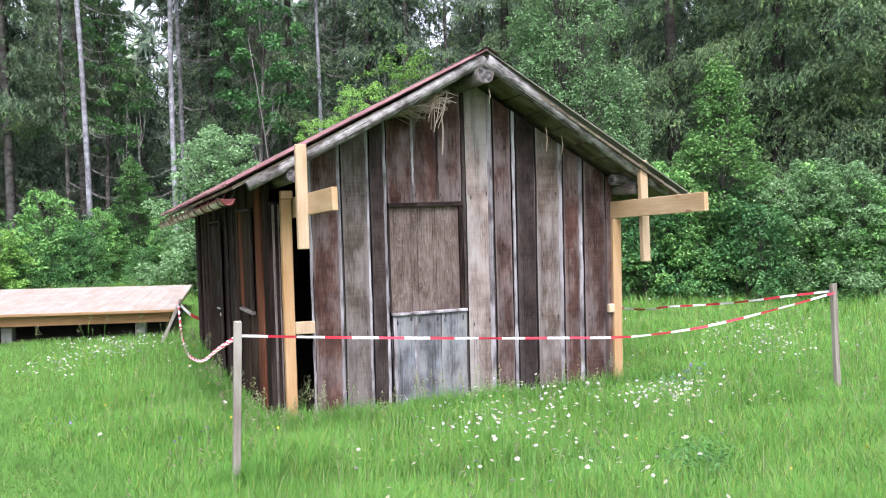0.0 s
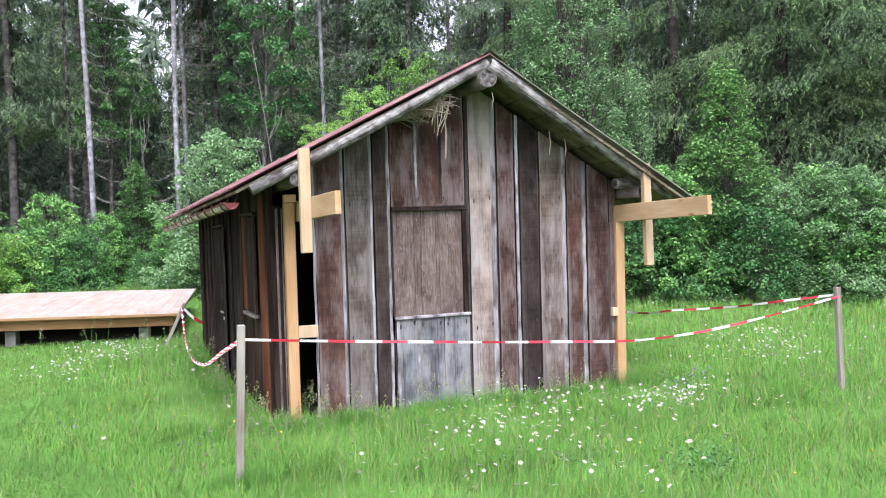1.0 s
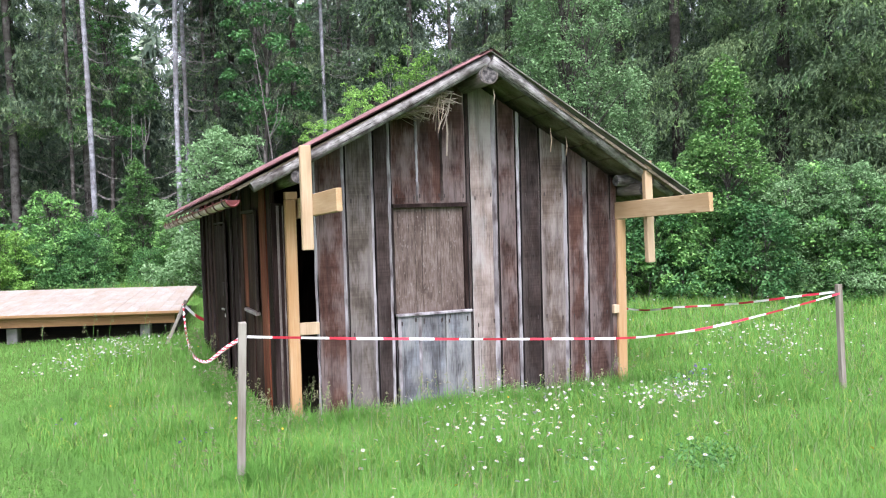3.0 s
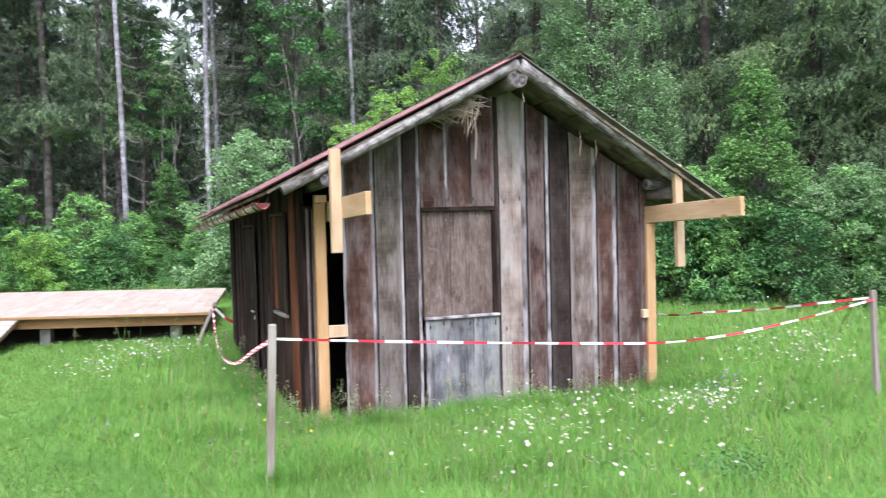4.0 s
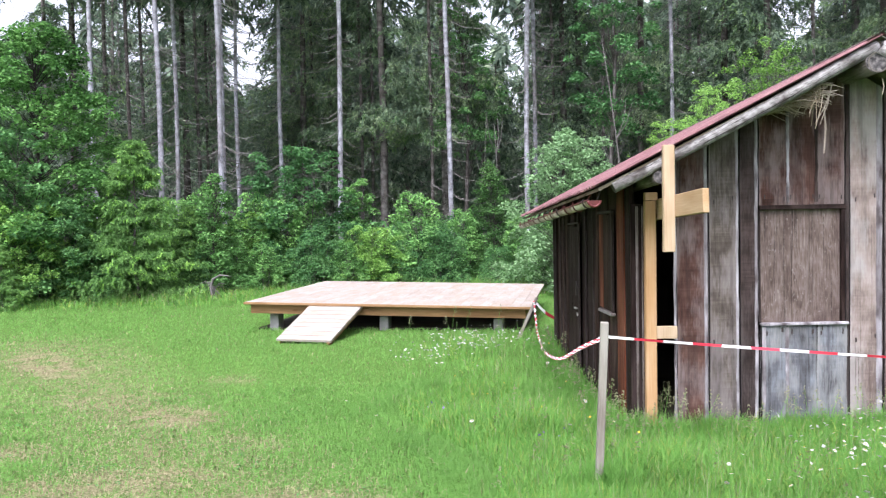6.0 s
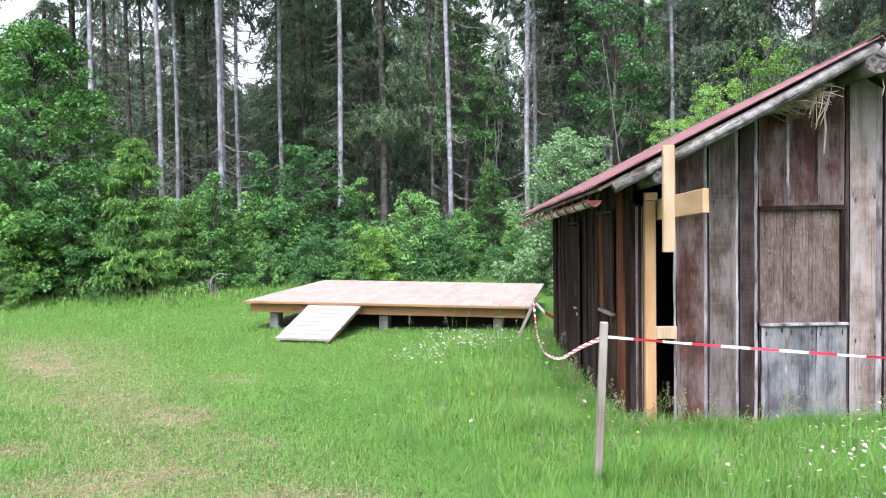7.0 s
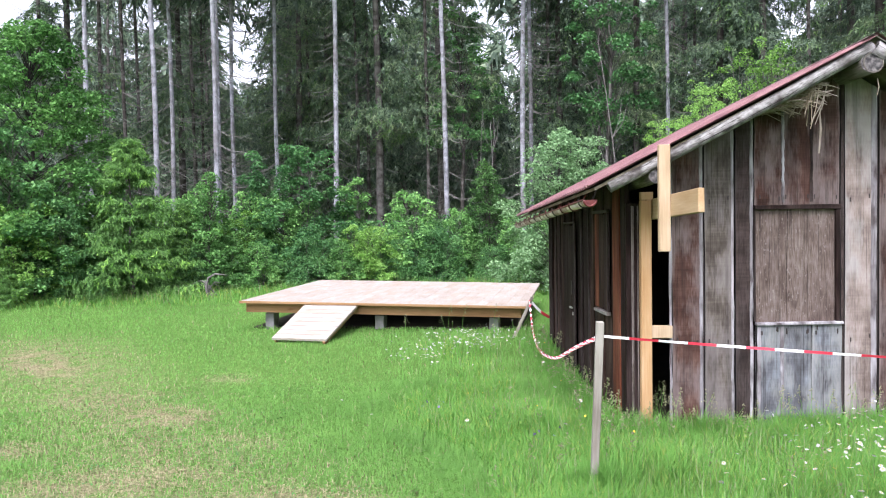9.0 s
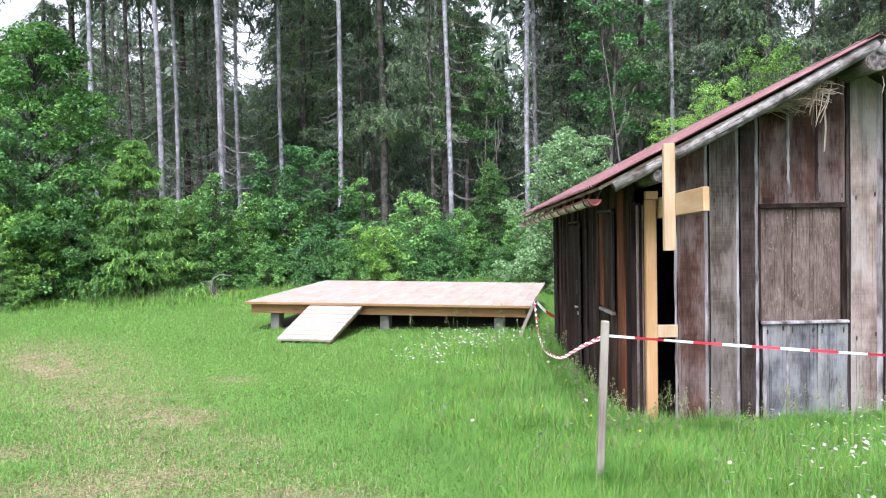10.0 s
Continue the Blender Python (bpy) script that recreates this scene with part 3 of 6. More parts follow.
def upright(name, x0, x1, z0, material, parent, z1=None, y=0.0, thick=0.026, seed=0, label="", levels=5, wave=0.004):
    """A standing plank in the front wall; without z1 its top follows the roof."""
    rnd = random.Random(seed)
    j = lambda s: rnd.uniform(-s, s)
    gap = 0.125
    ta = z1 if z1 is not None else roof_z(x0) - gap
    tb = z1 if z1 is not None else roof_z(x1) - gap
    xm = (x0 + x1) / 2
    cols = [(x0, ta), (xm, z1 if z1 is not None else max(ta, tb) if x0 < RIDGE_X < x1 else (ta + tb) / 2), (x1, tb)]
    front, rear = [], []
    for i in range(levels + 1):
        for k, (x, t) in enumerate(cols):
            f = i / levels
            wob = j(wave) if k != 1 else 0
            cup = 0.004 if k == 1 else 0.0
            front.append((x - xm + wob, y - thick - cup + j(0.0015), z0 + (t - z0) * f))
            rear.append((x - xm + wob, y, z0 + (t - z0) * f))
    verts = front + rear
    nf = len(front)
    faces = []
    for i in range(levels):
        for k in range(2):
            a = i * 3 + k
            faces.append((a, a + 1, a + 4, a + 3))
        a = i * 3
        faces.append((a + nf, a, a + 3, a + 3 + nf))
        faces.append((a + 2, a + 2 + nf, a + 5 + nf, a + 5))
    faces.append((nf, nf + 2, nf + levels * 3 + 2, nf + levels * 3)[::-1])
    top = levels * 3
    faces.append((top, top + 1, top + 2, top + 2 + nf, top + 1 + nf, top + nf))
    faces.append((nf, nf + 1, nf + 2, 2, 1, 0))
    ob = put(name, verts, faces, material, parent, label)
    if name == "plank":
        # sawn edges near-black: the shade of the open joints put into their colour
        ob.data.materials.append(M["joint_shade"])
        for i in range(levels):
            ob.data.polygons[i * 4 + 2].material_index = ob.data.polygons[i * 4 + 3].material_index = 1
    ob.location = (xm, 0, 0)
    return ob


front_wall = new("front_wall")
front_wall.parent = hut
# x from, x to, foot, material, height of the top (None: up to the roof), y, thickness
PLANKS = [(0.262, 0.482, 0.0, "plank_red", None), (0.510, 0.718, -0.02, "plank_grey", None), (0.748, 0.866, 0.0, "plank_dark", None),
          (1.556, 1.580, -0.02, "plank_dark", None), (1.592, 1.815, -0.03, "plank_pale", None), (1.853, 2.012, 0.0, "plank_brown", None),
          (2.072, 2.243, 0.0, "plank_dark", None), (2.260, 2.492, 0.0, "plank_rose", None), (2.537, 2.692, 0.0, "plank_red", None),
          (2.742, 2.955, 0.0, "plank_brown", None), (2.970, 3.040, 0.0, "plank_red", None)]
for i, (a, b, z0, mat, z1) in enumerate(PLANKS):
    upright("plank", a, b, z0 - 0.1, M[mat], front_wall, z1, y=0.0, thick=0.024 + 0.006 * (i % 2), seed=i)
for i, (a, b, mat) in enumerate([(0.890, 1.105, "plank_red"), (1.107, 1.325, "plank_red"), (1.327, 1.543, "plank_brown")]):
    ob = upright("plank", a, b, 1.63, M[mat], front_wall, None, thick=0.034, seed=40 + i)
for i, (a, b, mat) in enumerate([(0.905, 1.100, "plank_blue"), (1.102, 1.330, "plank_blue"), (1.332, 1.560, "plank_blue")]):
    upright("plank", a, b, -0.12, M[mat], front_wall, 0.715, thick=0.036, seed=50 + i)
# narrow bleached cover strips over the joints
STRIPS = [(0.236, 0.256, 0.0, None), (0.470, 0.494, 0.0, None), (0.709, 0.733, 0.0, None), (0.857, 0.881, 0.1, None), (1.792, 1.834, 0.0, None),
          (2.026, 2.054, 0.0, None), (2.480, 2.518, 0.0, None), (2.684, 2.722, 0.0, None), (1.098, 1.116, 1.65, None),
          (0.908, 0.934, -0.1, 0.70), (1.088, 1.112, -0.1, 0.70)]
for i, (a, b, z0, z1) in enumerate(STRIPS):
    upright("cover_strip", a, b, z0 - (0.1 if z0 < 0.5 else 0), M["strip"], front_wall, z1, y=-0.036 if z0 > 1 or z1 else -0.022, thick=0.008, seed=70 + i, levels=22, wave=0.0035)
upright("cover_strip", 1.316, 1.336, 1.65, M["plank_dark"], front_wall, None, y=-0.034, thick=0.010, seed=90, levels=10)

# rusty nails near the plank edges, where the rails run behind
rnd = random.Random(17)
nail_mesh = None
for a, b, z0, mat, z1 in PLANKS + [(0.905, 1.100, 0, "", 0), (1.102, 1.330, 0, "", 0), (1.332, 1.560, 0, "", 0)]:
    if b - a < 0.1:
        continue
    for zz in (0.60, 1.67) if mat else (0.66, 0.67):
        for x in (a + 0.035, b - 0.035):
            if nail_mesh is None:
                nail = part("nail", box_bm((0.011, 0.006, 0.034), 0.003), M["rust"], front_wall)
                nail_mesh = nail.data
            else:
                nail = new("nail", nail_mesh)
                nail.parent = front_wall
            nail.location = (x + rnd.uniform(-0.006, 0.006), -0.034 if mat else -0.040, zz + rnd.uniform(-0.02, 0.02))
for x in (0.93, 1.08, 1.13, 1.30, 1.35, 1.52):
    nail = new("nail", nail_mesh)
    nail.parent = front_wall
    nail.location = (x, -0.038, 1.685 + rnd.uniform(-0.01, 0.01))

# boarded-up window
window = new("boarded_window")
window.parent = hut
tagged(window, "boarded-up window opening with a weathered wooden shutter")
for i, (a, b) in enumerate([(0.905, 1.090), (1.091, 1.310), (1.311, 1.53)]):
    upright("shutter_board", a, b, 0.73, M["shutter"], window, 1.60, y=0.014, thick=0.02, seed=110 + i)
# head and right jamb near-black: shadow of the window recess put into their colour
beam("head", (0.895, -0.030, 1.613), (1.555, -0.030, 1.610), 0.03, 0.034, M["side_dark"], window, "head rail coloured dark for the shade of the recess")
beam("sill", (0.90, -0.034, 0.722), (1.57, -0.034, 0.722), 0.05, 0.022, M["strip"], window, "bleached grey sill")
beam("jamb", (1.535, -0.020, 0.735), (1.533, -0.020, 1.598), 0.030, 0.034, M["side_dark"], window)
beam("jamb", (0.898, -0.012, 0.735), (0.898, -0.012, 1.598), 0.014, 0.02, M["plank_dark"], window)

# side, back and far walls
side_wall = new("side_wall")
side_wall.parent = hut
rnd = random.Random(5)
edges = [0.0, 0.10, 0.19, 0.43, 0.53, 0.80, 1.08]
while edges[-1] < 4.05:
    edges.append(min(edges[-1] + rnd.uniform(0.11, 0.20), 4.05))
for i, (y, y1) in enumerate(zip(edges, edges[1:])):
    zt = roof_z(-0.06, y) - 0.06
    off = rnd.uniform(0, 0.012) if i != 2 else 0.014
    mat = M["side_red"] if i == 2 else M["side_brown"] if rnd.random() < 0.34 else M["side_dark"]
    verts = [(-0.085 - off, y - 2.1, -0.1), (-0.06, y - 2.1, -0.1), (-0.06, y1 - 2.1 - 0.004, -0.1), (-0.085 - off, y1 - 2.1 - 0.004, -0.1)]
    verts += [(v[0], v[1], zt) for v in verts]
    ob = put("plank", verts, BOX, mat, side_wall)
    ob.location = (0, 2.1, 0)
    if i % 2 and not 0.15 < y1 < 1.2:
        sv = [(-0.112, y1 - 2.112, -0.08), (-0.094, y1 - 2.112, -0.08), (-0.094, y1 - 2.092, -0.08), (-0.112, y1 - 2.092, -0.08)]
        sv += [(v[0], v[1], zt - 0.01) for v in sv]
        so = put("cover_strip", sv, BOX, M["side_dark"] if rnd.random() < 0.55 else M["plank_dark"], side_wall)
        so.location = (0, 2.1, 0)
shutter = new("side_shutter")
shutter.parent = hut
tagged(shutter, "reddish-brown boarded side window with pale sill")
for k, mat in enumerate(("side_brown", "side_brown", "side_red")):
    a = 0.535 + k * 0.18
    beam("shutter_board", (-0.106, a + 0.09, 0.77), (-0.106, a + 0.09, 1.58), 0.020, 0.176, M[mat], shutter, up=(0, 1, 0))
beam("sill", (-0.116, 0.500, 0.755), (-0.116, 1.04, 0.745), 0.04, 0.028, M["plank_pale"], shutter, "pale worn sill")
beam("head", (-0.116, 0.50, 1.605), (-0.116, 1.10, 1.595), 0.028, 0.026, M["plank_dark"], shutter)
beam("jamb", (-0.114, 0.516, 0.77), (-0.114, 0.516, 1.59), 0.024, 0.020, M["plank_dark"], shutter, up=(0, 1, 0))
# a narrow plank door further back, with its handle and lock
side_door = new("side_door")
side_door.parent = hut
tagged(side_door, "dark narrow plank door in the side wall")
for k in range(3):
    a = 2.10 + k * 0.21
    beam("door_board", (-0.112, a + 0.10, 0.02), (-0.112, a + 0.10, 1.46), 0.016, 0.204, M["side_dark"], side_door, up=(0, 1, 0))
beam("door_strip", (-0.122, 2.07, 0.05), (-0.122, 2.07, 1.50), 0.018, 0.024, M["plank_dark"], side_door, "weathered cover strip", up=(0, 1, 0))
beam("head", (-0.124, 2.05, 1.50), (-0.124, 2.72, 1.48), 0.018, 0.020, M["plank_dark"], side_door)
beam("lock", (-0.126, 2.22, 0.76), (-0.126, 2.22, 0.90), 0.016, 0.05, M["rust"], side_door, "black iron lock plate", up=(0, 1, 0), bevel=0.003)
beam("handle", (-0.140, 2.14, 0.632), (-0.140, 2.28, 0.628), 0.018, 0.018, M["iron"], side_door, "pale metal handle", bevel=0.004)
beam("key_plate", (-0.124, 2.20, 0.55), (-0.124, 2.20, 0.585), 0.008, 0.03, M["iron"], side_door, up=(0, 1, 0), bevel=0.002)
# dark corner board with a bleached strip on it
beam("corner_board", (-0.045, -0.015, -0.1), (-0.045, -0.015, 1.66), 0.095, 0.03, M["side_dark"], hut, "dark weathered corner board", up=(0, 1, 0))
beam("corner_strip", (-0.047, -0.036, -0.1), (-0.045, -0.036, 1.64), 0.018, 0.012, M["plank_grey"], hut, "weathered grey strip on the corner board", up=(0, 1, 0), bevel=0.002)
beam("corner_strip", (-0.006, -0.036, -0.1), (-0.004, -0.036, 1.64), 0.010, 0.012, M["plank_grey"], hut, up=(0, 1, 0), bevel=0.002)


def plain_wall(name, pts, thick, material):
    """A thick board wall through the plan points a and b, its top given at both ends."""
    (ax, ay, at), (bx, by, bt) = pts
    n = Vector((-(by - ay), bx - ax, 0)).normalized() * thick
    verts = [(ax, ay, -0.1), (bx, by, -0.1), (bx + n.x, by + n.y, -0.1), (ax + n.x, ay + n.y, -0.1),
             (ax, ay, at), (bx, by, bt), (bx + n.x, by + n.y, bt), (ax + n.x, ay + n.y, at)]
    return put(name, verts, BOX, material, hut)


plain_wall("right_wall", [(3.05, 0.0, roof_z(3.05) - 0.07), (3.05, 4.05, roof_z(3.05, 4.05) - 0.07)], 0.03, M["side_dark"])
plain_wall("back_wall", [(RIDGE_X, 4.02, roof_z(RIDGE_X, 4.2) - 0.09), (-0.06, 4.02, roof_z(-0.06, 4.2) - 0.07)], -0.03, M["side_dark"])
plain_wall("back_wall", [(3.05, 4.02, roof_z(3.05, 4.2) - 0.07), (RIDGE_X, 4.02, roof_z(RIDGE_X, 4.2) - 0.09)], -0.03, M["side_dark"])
put("hut_floor", [(-0.05, 0.0, -0.1), (3.05, 0.0, -0.1), (3.05, 4.02, -0.1), (-0.05, 4.02, -0.1),
                  (-0.05, 0.0, -0.05), (3.05, 0.0, -0.05), (3.05, 4.02, -0.05), (-0.05, 4.02, -0.05)], BOX, M["shaded_earth"], hut)


# roof: boards below, corrugated sheets above
def roof_side(x_eave, z_eave, sheet_material, sheets, wave):
    up_v = Vector((RIDGE_X - x_eave, 0, RIDGE_Z - z_eave))
    length = up_v.length
    d = up_v.normalized()
    nor = Vector((-d.z, 0, d.x)) if d.x > 0 else Vector((d.z, 0, -d.x))
    nb = 9
    for k in range(nb):
        f0, f1 = k / nb + 0.002, (k + 1) / nb - 0.003
        verts = []
        for lift in (-0.055, -0.033):
            for f, yy in ((f0, FRONT + 0.03), (f0, BACK - 0.05), (f1, BACK - 0.05), (f1, FRONT + 0.03)):
                p = Vector((x_eave, 0, z_eave)) + d * length * f + nor * lift
                verts.append((p.x, yy, p.z - SINK * (yy - FRONT)))
        put("roof_board", verts, BOX, M["sheathing"], hut)
    span = (BACK - FRONT) / sheets
    for sI in range(sheets):
        y0 = FRONT + sI * span
        n = 44 if wave > 0.001 else 24
        verts, faces = [], []
        for lay in (0.0, -0.006):
            for row in range(2):
                for c in range(n + 1):
                    yy = y0 + (span + (0.04 if sI < sheets - 1 else 0)) * c / n
                    bumpy = wave * math.sin(yy * 2 * math.pi / 0.10)
                    f = 0.0 if row == 0 else 1.0
                    p = Vector((x_eave, 0, z_eave)) + d * ((length + 0.02) * f - 0.03 * (1 - f)) + nor * (bumpy + lay + 0.002 * (sI % 2))
                    verts.append((p.x, yy, p.z - SINK * (yy - FRONT)))
        w = n + 1
        for c in range(n):
            faces.append((c, c + 1, w + c + 1, w + c))
            faces.append((2 * w + c, 3 * w + c, 3 * w + c + 1, 2 * w + c + 1))
            faces.append((c, 2 * w + c, 2 * w + c + 1, c + 1))
            faces.append((w + c, w + c + 1, 3 * w + c + 1, 3 * w + c))
        faces.append((0, w, 3 * w, 2 * w))
        faces.append((n, 2 * w + n, 3 * w + n, w + n))
        put("roof_sheet", verts, faces, sheet_material, hut, "", smooth=False)


roof_side(EAVE_L, EAVE_LZ, M["roof_red"], 6, 0.013)
roof_side(EAVE_R, EAVE_RZ, M["roof_green"], 6, 0.013)
put("ridge_cap", [(RIDGE_X - 0.10, FRONT - 0.01, RIDGE_Z - 0.030), (RIDGE_X, FRONT - 0.01, RIDGE_Z + 0.022), (RIDGE_X + 0.10, FRONT - 0.01, RIDGE_Z - 0.036),
                  (RIDGE_X - 0.10, BACK, RIDGE_Z - 0.030 - SINK * 5), (RIDGE_X, BACK, RIDGE_Z + 0.022 - SINK * 5), (RIDGE_X + 0.10, BACK, RIDGE_Z - 0.036 - SINK * 5)],
    [(0, 1, 4, 3), (1, 2, 5, 4)], M["roof_red"], hut)

# poles of the gable, ridge log and wall plates
log_between("gable_pole", (-0.31, -0.445, 1.772), (1.583, -0.445, 2.735), 0.047, 0.046, M["log"], M["log_end"], hut, "bleached round gable pole", seed=1)
log_between("gable_pole", (1.586, -0.447, 2.735), (3.40, -0.345, 1.675), 0.058, 0.052, M["log"], M["log_end"], hut, "bleached round gable pole", seed=2)
log_between("ridge_log", (RIDGE_X - 0.005, -0.47, 2.625), (RIDGE_X - 0.005, 4.2, 2.47), 0.080, 0.078, M["log_y"], M["log_end"], hut, "thick ridge log with cracked end", seed=3)
log_between("wall_plate", (0.03, -0.47, 1.842), (0.03, 4.2, 1.66), 0.050, 0.055, M["log_y"], M["log_end"], hut, seed=4)
log_between("wall_plate", (3.12, -0.33, 1.715), (3.12, 4.2, 1.55), 0.055, 0.055, M["log_y"], M["log_end"], hut, seed=5)
log_between("cross_log", (2.95, -0.14, 1.785), (3.30, -0.14, 1.775), 0.046, 0.044, M["log"], M["log_end"], hut, seed=6)

ring_v, ring_f = [], []
for r in (0.074, 0.066):
    for k in range(18):
        a = 2 * math.pi * k / 18
        for dy in (-0.004, 0.002):
            ring_v.append((r * math.cos(a), dy, r * math.sin(a)))
for k in range(18):
    a, a2, i, i2 = 2 * k, 2 * ((k + 1) % 18), 36 + 2 * k, 36 + 2 * ((k + 1) % 18)
    ring_f += [(a, a2, i2, i), (a + 1, a, i, i + 1)[::-1], (a, a + 1, a2 + 1, a2), (i, i2, i2 + 1, i + 1)]
ring = put("sapwood_ring", ring_v, ring_f, M["log_y"], hut, "grey sapwood ring on the log's end")
ring.location = (RIDGE_X - 0.005, -0.472, 2.625)

# gutter along the eave, with hooks
gutter = new("gutter")
gutter.parent = hut
tagged(gutter, "reddish-brown half-round metal gutter with hooks below the eave")


def build_gutter():
    n, m = 10, 24
    gx, r = -0.455, 0.040
    for name, rr, mat, flip in (("trough", r, M["gutter_in"], 1),):
        verts, faces = [], []
        for lay in (0.0, -0.004):
            for j in range(m + 1):
                yy = -0.50 + 4.75 * j / m
                zz = 1.685 - SINK * (yy + 0.5) - 0.012 * j / m
                for k in range(n + 1):
                    a = math.pi + math.pi * k / n
                    verts.append((gx + (rr + lay) * math.cos(a), yy, zz + (rr + lay) * math.sin(a)))
        w = n + 1
        off = (m + 1) * w
        for j in range(m):
            for k in range(n):
                a = j * w + k
                faces.append((a, a + 1, a + w + 1, a + w))
                faces.append((off + a, off + a + w, off + a + w + 1, off + a + 1))
        put(name, verts, faces, mat, gutter, smooth=True)
    verts, faces = [], []
    tube_faces(verts, faces, [(gx - r, -0.50 + 4.75 * j / m, 1.687 - SINK * 4.75 * j / m - 0.012 * j / m) for j in range(m + 1)], [0.008] * (m + 1), 6)
    put("rim", verts, faces, M["gutter"], gutter, "reddish-brown rolled rim", smooth=True)
    verts, faces = [], []
    tube_faces(verts, faces, [(gx + (r + 0.004) * math.cos(a), -0.50, 1.685 + (r + 0.004) * math.sin(a)) for a in np.linspace(0, -math.pi, 12)], [0.009] * 12, 6)
    put("end_rim", verts, faces, M["gutter"], gutter, "reddish-brown rim of the end plate", smooth=True)
    # end plate
    verts = [(gx + r * math.cos(math.pi + math.pi * k / n), -0.502, 1.685 + r * math.sin(math.pi + math.pi * k / n)) for k in range(n + 1)]
    verts += [(v[0], -0.496, v[2]) for v in verts]
    faces = [tuple(range(n + 1)), tuple(range(2 * n + 1, n, -1))] + [(k, k + n + 1, k + n + 2, k + 1) for k in range(n)]
    put("end_plate", verts, faces, M["gutter"], gutter)
    for h in range(11):
        yy = -0.30 + 0.43 * h
        zz = 1.685 - SINK * (yy + 0.5)
        verts, faces = [], []
        pts = [(gx + 0.10, yy, zz + 0.11), (gx + 0.065, yy, zz + 0.03)] + [(gx + (r + 0.006) * math.cos(a), yy, zz + (r + 0.006) * math.sin(a))
               for a in np.linspace(0, -math.pi, 8)] + [(gx - r - 0.004, yy, zz + 0.02)]
        tube_faces(verts, faces, pts, [0.006] * len(pts), 5)
        put("hook", verts, faces, M["gutter"] if h % 3 else M["rust"], gutter)


build_gutter()


# straw of a nest below the gable, and loose stalks
def build_nest():
    rnd = random.Random(11)
    nest = thing("straw_nest", "dry straw nest tucked below the gable pole", "nest")
    verts, faces = [], []
    for _ in range(170):
        x = rnd.uniform(0.93, 1.24)
        z = 2.335 + (x - 0.95) * 0.42 + rnd.uniform(-0.05, 0.04)
        yy = rnd.uniform(-0.40, -0.06)
        a = rnd.uniform(-0.6, 0.5)
        ln = rnd.uniform(0.12, 0.34)
        dx, dz = math.cos(a) * ln, math.sin(a) * ln * 0.7
        tube_faces(verts, faces, [(x - dx / 2, yy, z - dz / 2), (x, yy + rnd.uniform(-.03, .03), z + 0.02), (x + dx / 2, yy + rnd.uniform(-.05, .05), z + dz / 2)],
                   [0.0026, 0.0034, 0.0018], 4)
    for _ in range(13):
        x = rnd.uniform(1.15, 1.32)
        z = 2.47 + rnd.uniform(-0.03, 0.05)
        ln = rnd.uniform(0.15, 0.30)
        lean = rnd.uniform(-0.6, 0.05)
        yy = rnd.uniform(-0.42, -0.25)
        tube_faces(verts, faces, [(x, yy, z), (x + lean * ln * 0.4, yy - 0.01, z - ln * 0.5), (x + lean * ln, yy, z - ln)], [0.0032, 0.004, 0.0028], 4)
    put("straw", verts, faces, M["straw"], nest)
    for x, z, ln, yy, r in ((1.265, 2.36, 0.36, -0.30, 0.008), (1.63, 2.52, 0.12, -0.42, 0.004), (2.20, 2.23, 0.20, -0.32, 0.006), (2.36, 2.16, 0.16, -0.30, 0.006)):
        v, f = [], []
        tube_faces(v, f, [(x, yy, z), (x + 0.012, yy, z - ln * 0.5), (x + 0.004, yy + 0.01, z - ln)], [r * 0.7, r, r * 0.8], 5)
        s = thing("straw_stalk", "single dry straw stalk hanging below the roof", "straw", group="hanging straws")
        put("stalk", v, f, M["straw"], s)


build_nest()


# new timber props at both front corners
def build_props():
    left = thing("timber_prop", "new yellow timber prop with post, beam and upright lath", "prop", group="timber props")
    beam("post", (0.043, -0.07, GROUND - 0.03), (0.045, -0.07, 1.68), 0.082, 0.06, M["new_post"], left, "yellow spruce post", up=(0, 1, 0))
    beam("beam", (0.122, 0.10, 1.607), (0.122, -1.165, 1.664), 0.042, 0.155, M["new_beam"], left, "pale new plank beam")
    beam("lath", (0.062, -0.53, 1.313), (0.062, -0.53, 2.062), 0.080, 0.05, M["new_lath"], left, "upright pale lath", up=(0, 1, 0))
    beam("block", (0.006, -0.065, 1.713), (0.10, -0.065, 1.713), 0.055, 0.060, M["new_post"], left)
    beam("spacer", (0.082, -0.065, 0.682), (0.245, -0.065, 0.680), 0.04, 0.095, M["new_lath"], left)
    right = thing("timber_prop", "new yellow timber prop with post, long beam and upright lath", "prop", group="timber props")
    beam("post", (3.035, -0.075, GROUND - 0.03), (3.037, -0.075, 1.44), 0.088, 0.06, M["new_post"], right, "yellow spruce post", up=(0, 1, 0))
    beam("post", (2.968, -0.055, GROUND - 0.03), (2.968, -0.055, 1.44), 0.042, 0.05, M["plank_red"], right, up=(0, 1, 0))
    beam("beam", (3.040, 0.08, 1.512), (3.040, -1.30, 1.579), 0.042, 0.150, M["new_beam"], right, "pale new plank beam")
    beam("lath", (3.112, -0.42, 1.068), (3.085, -0.42, 1.945), 0.075, 0.05, M["new_lath"], right, "upright pale lath", up=(0, 1, 0))
    beam("spacer", (2.935, -0.098, 0.640), (2.992, -0.098, 0.640), 0.04, 0.075, M["new_lath"], right)


build_props()

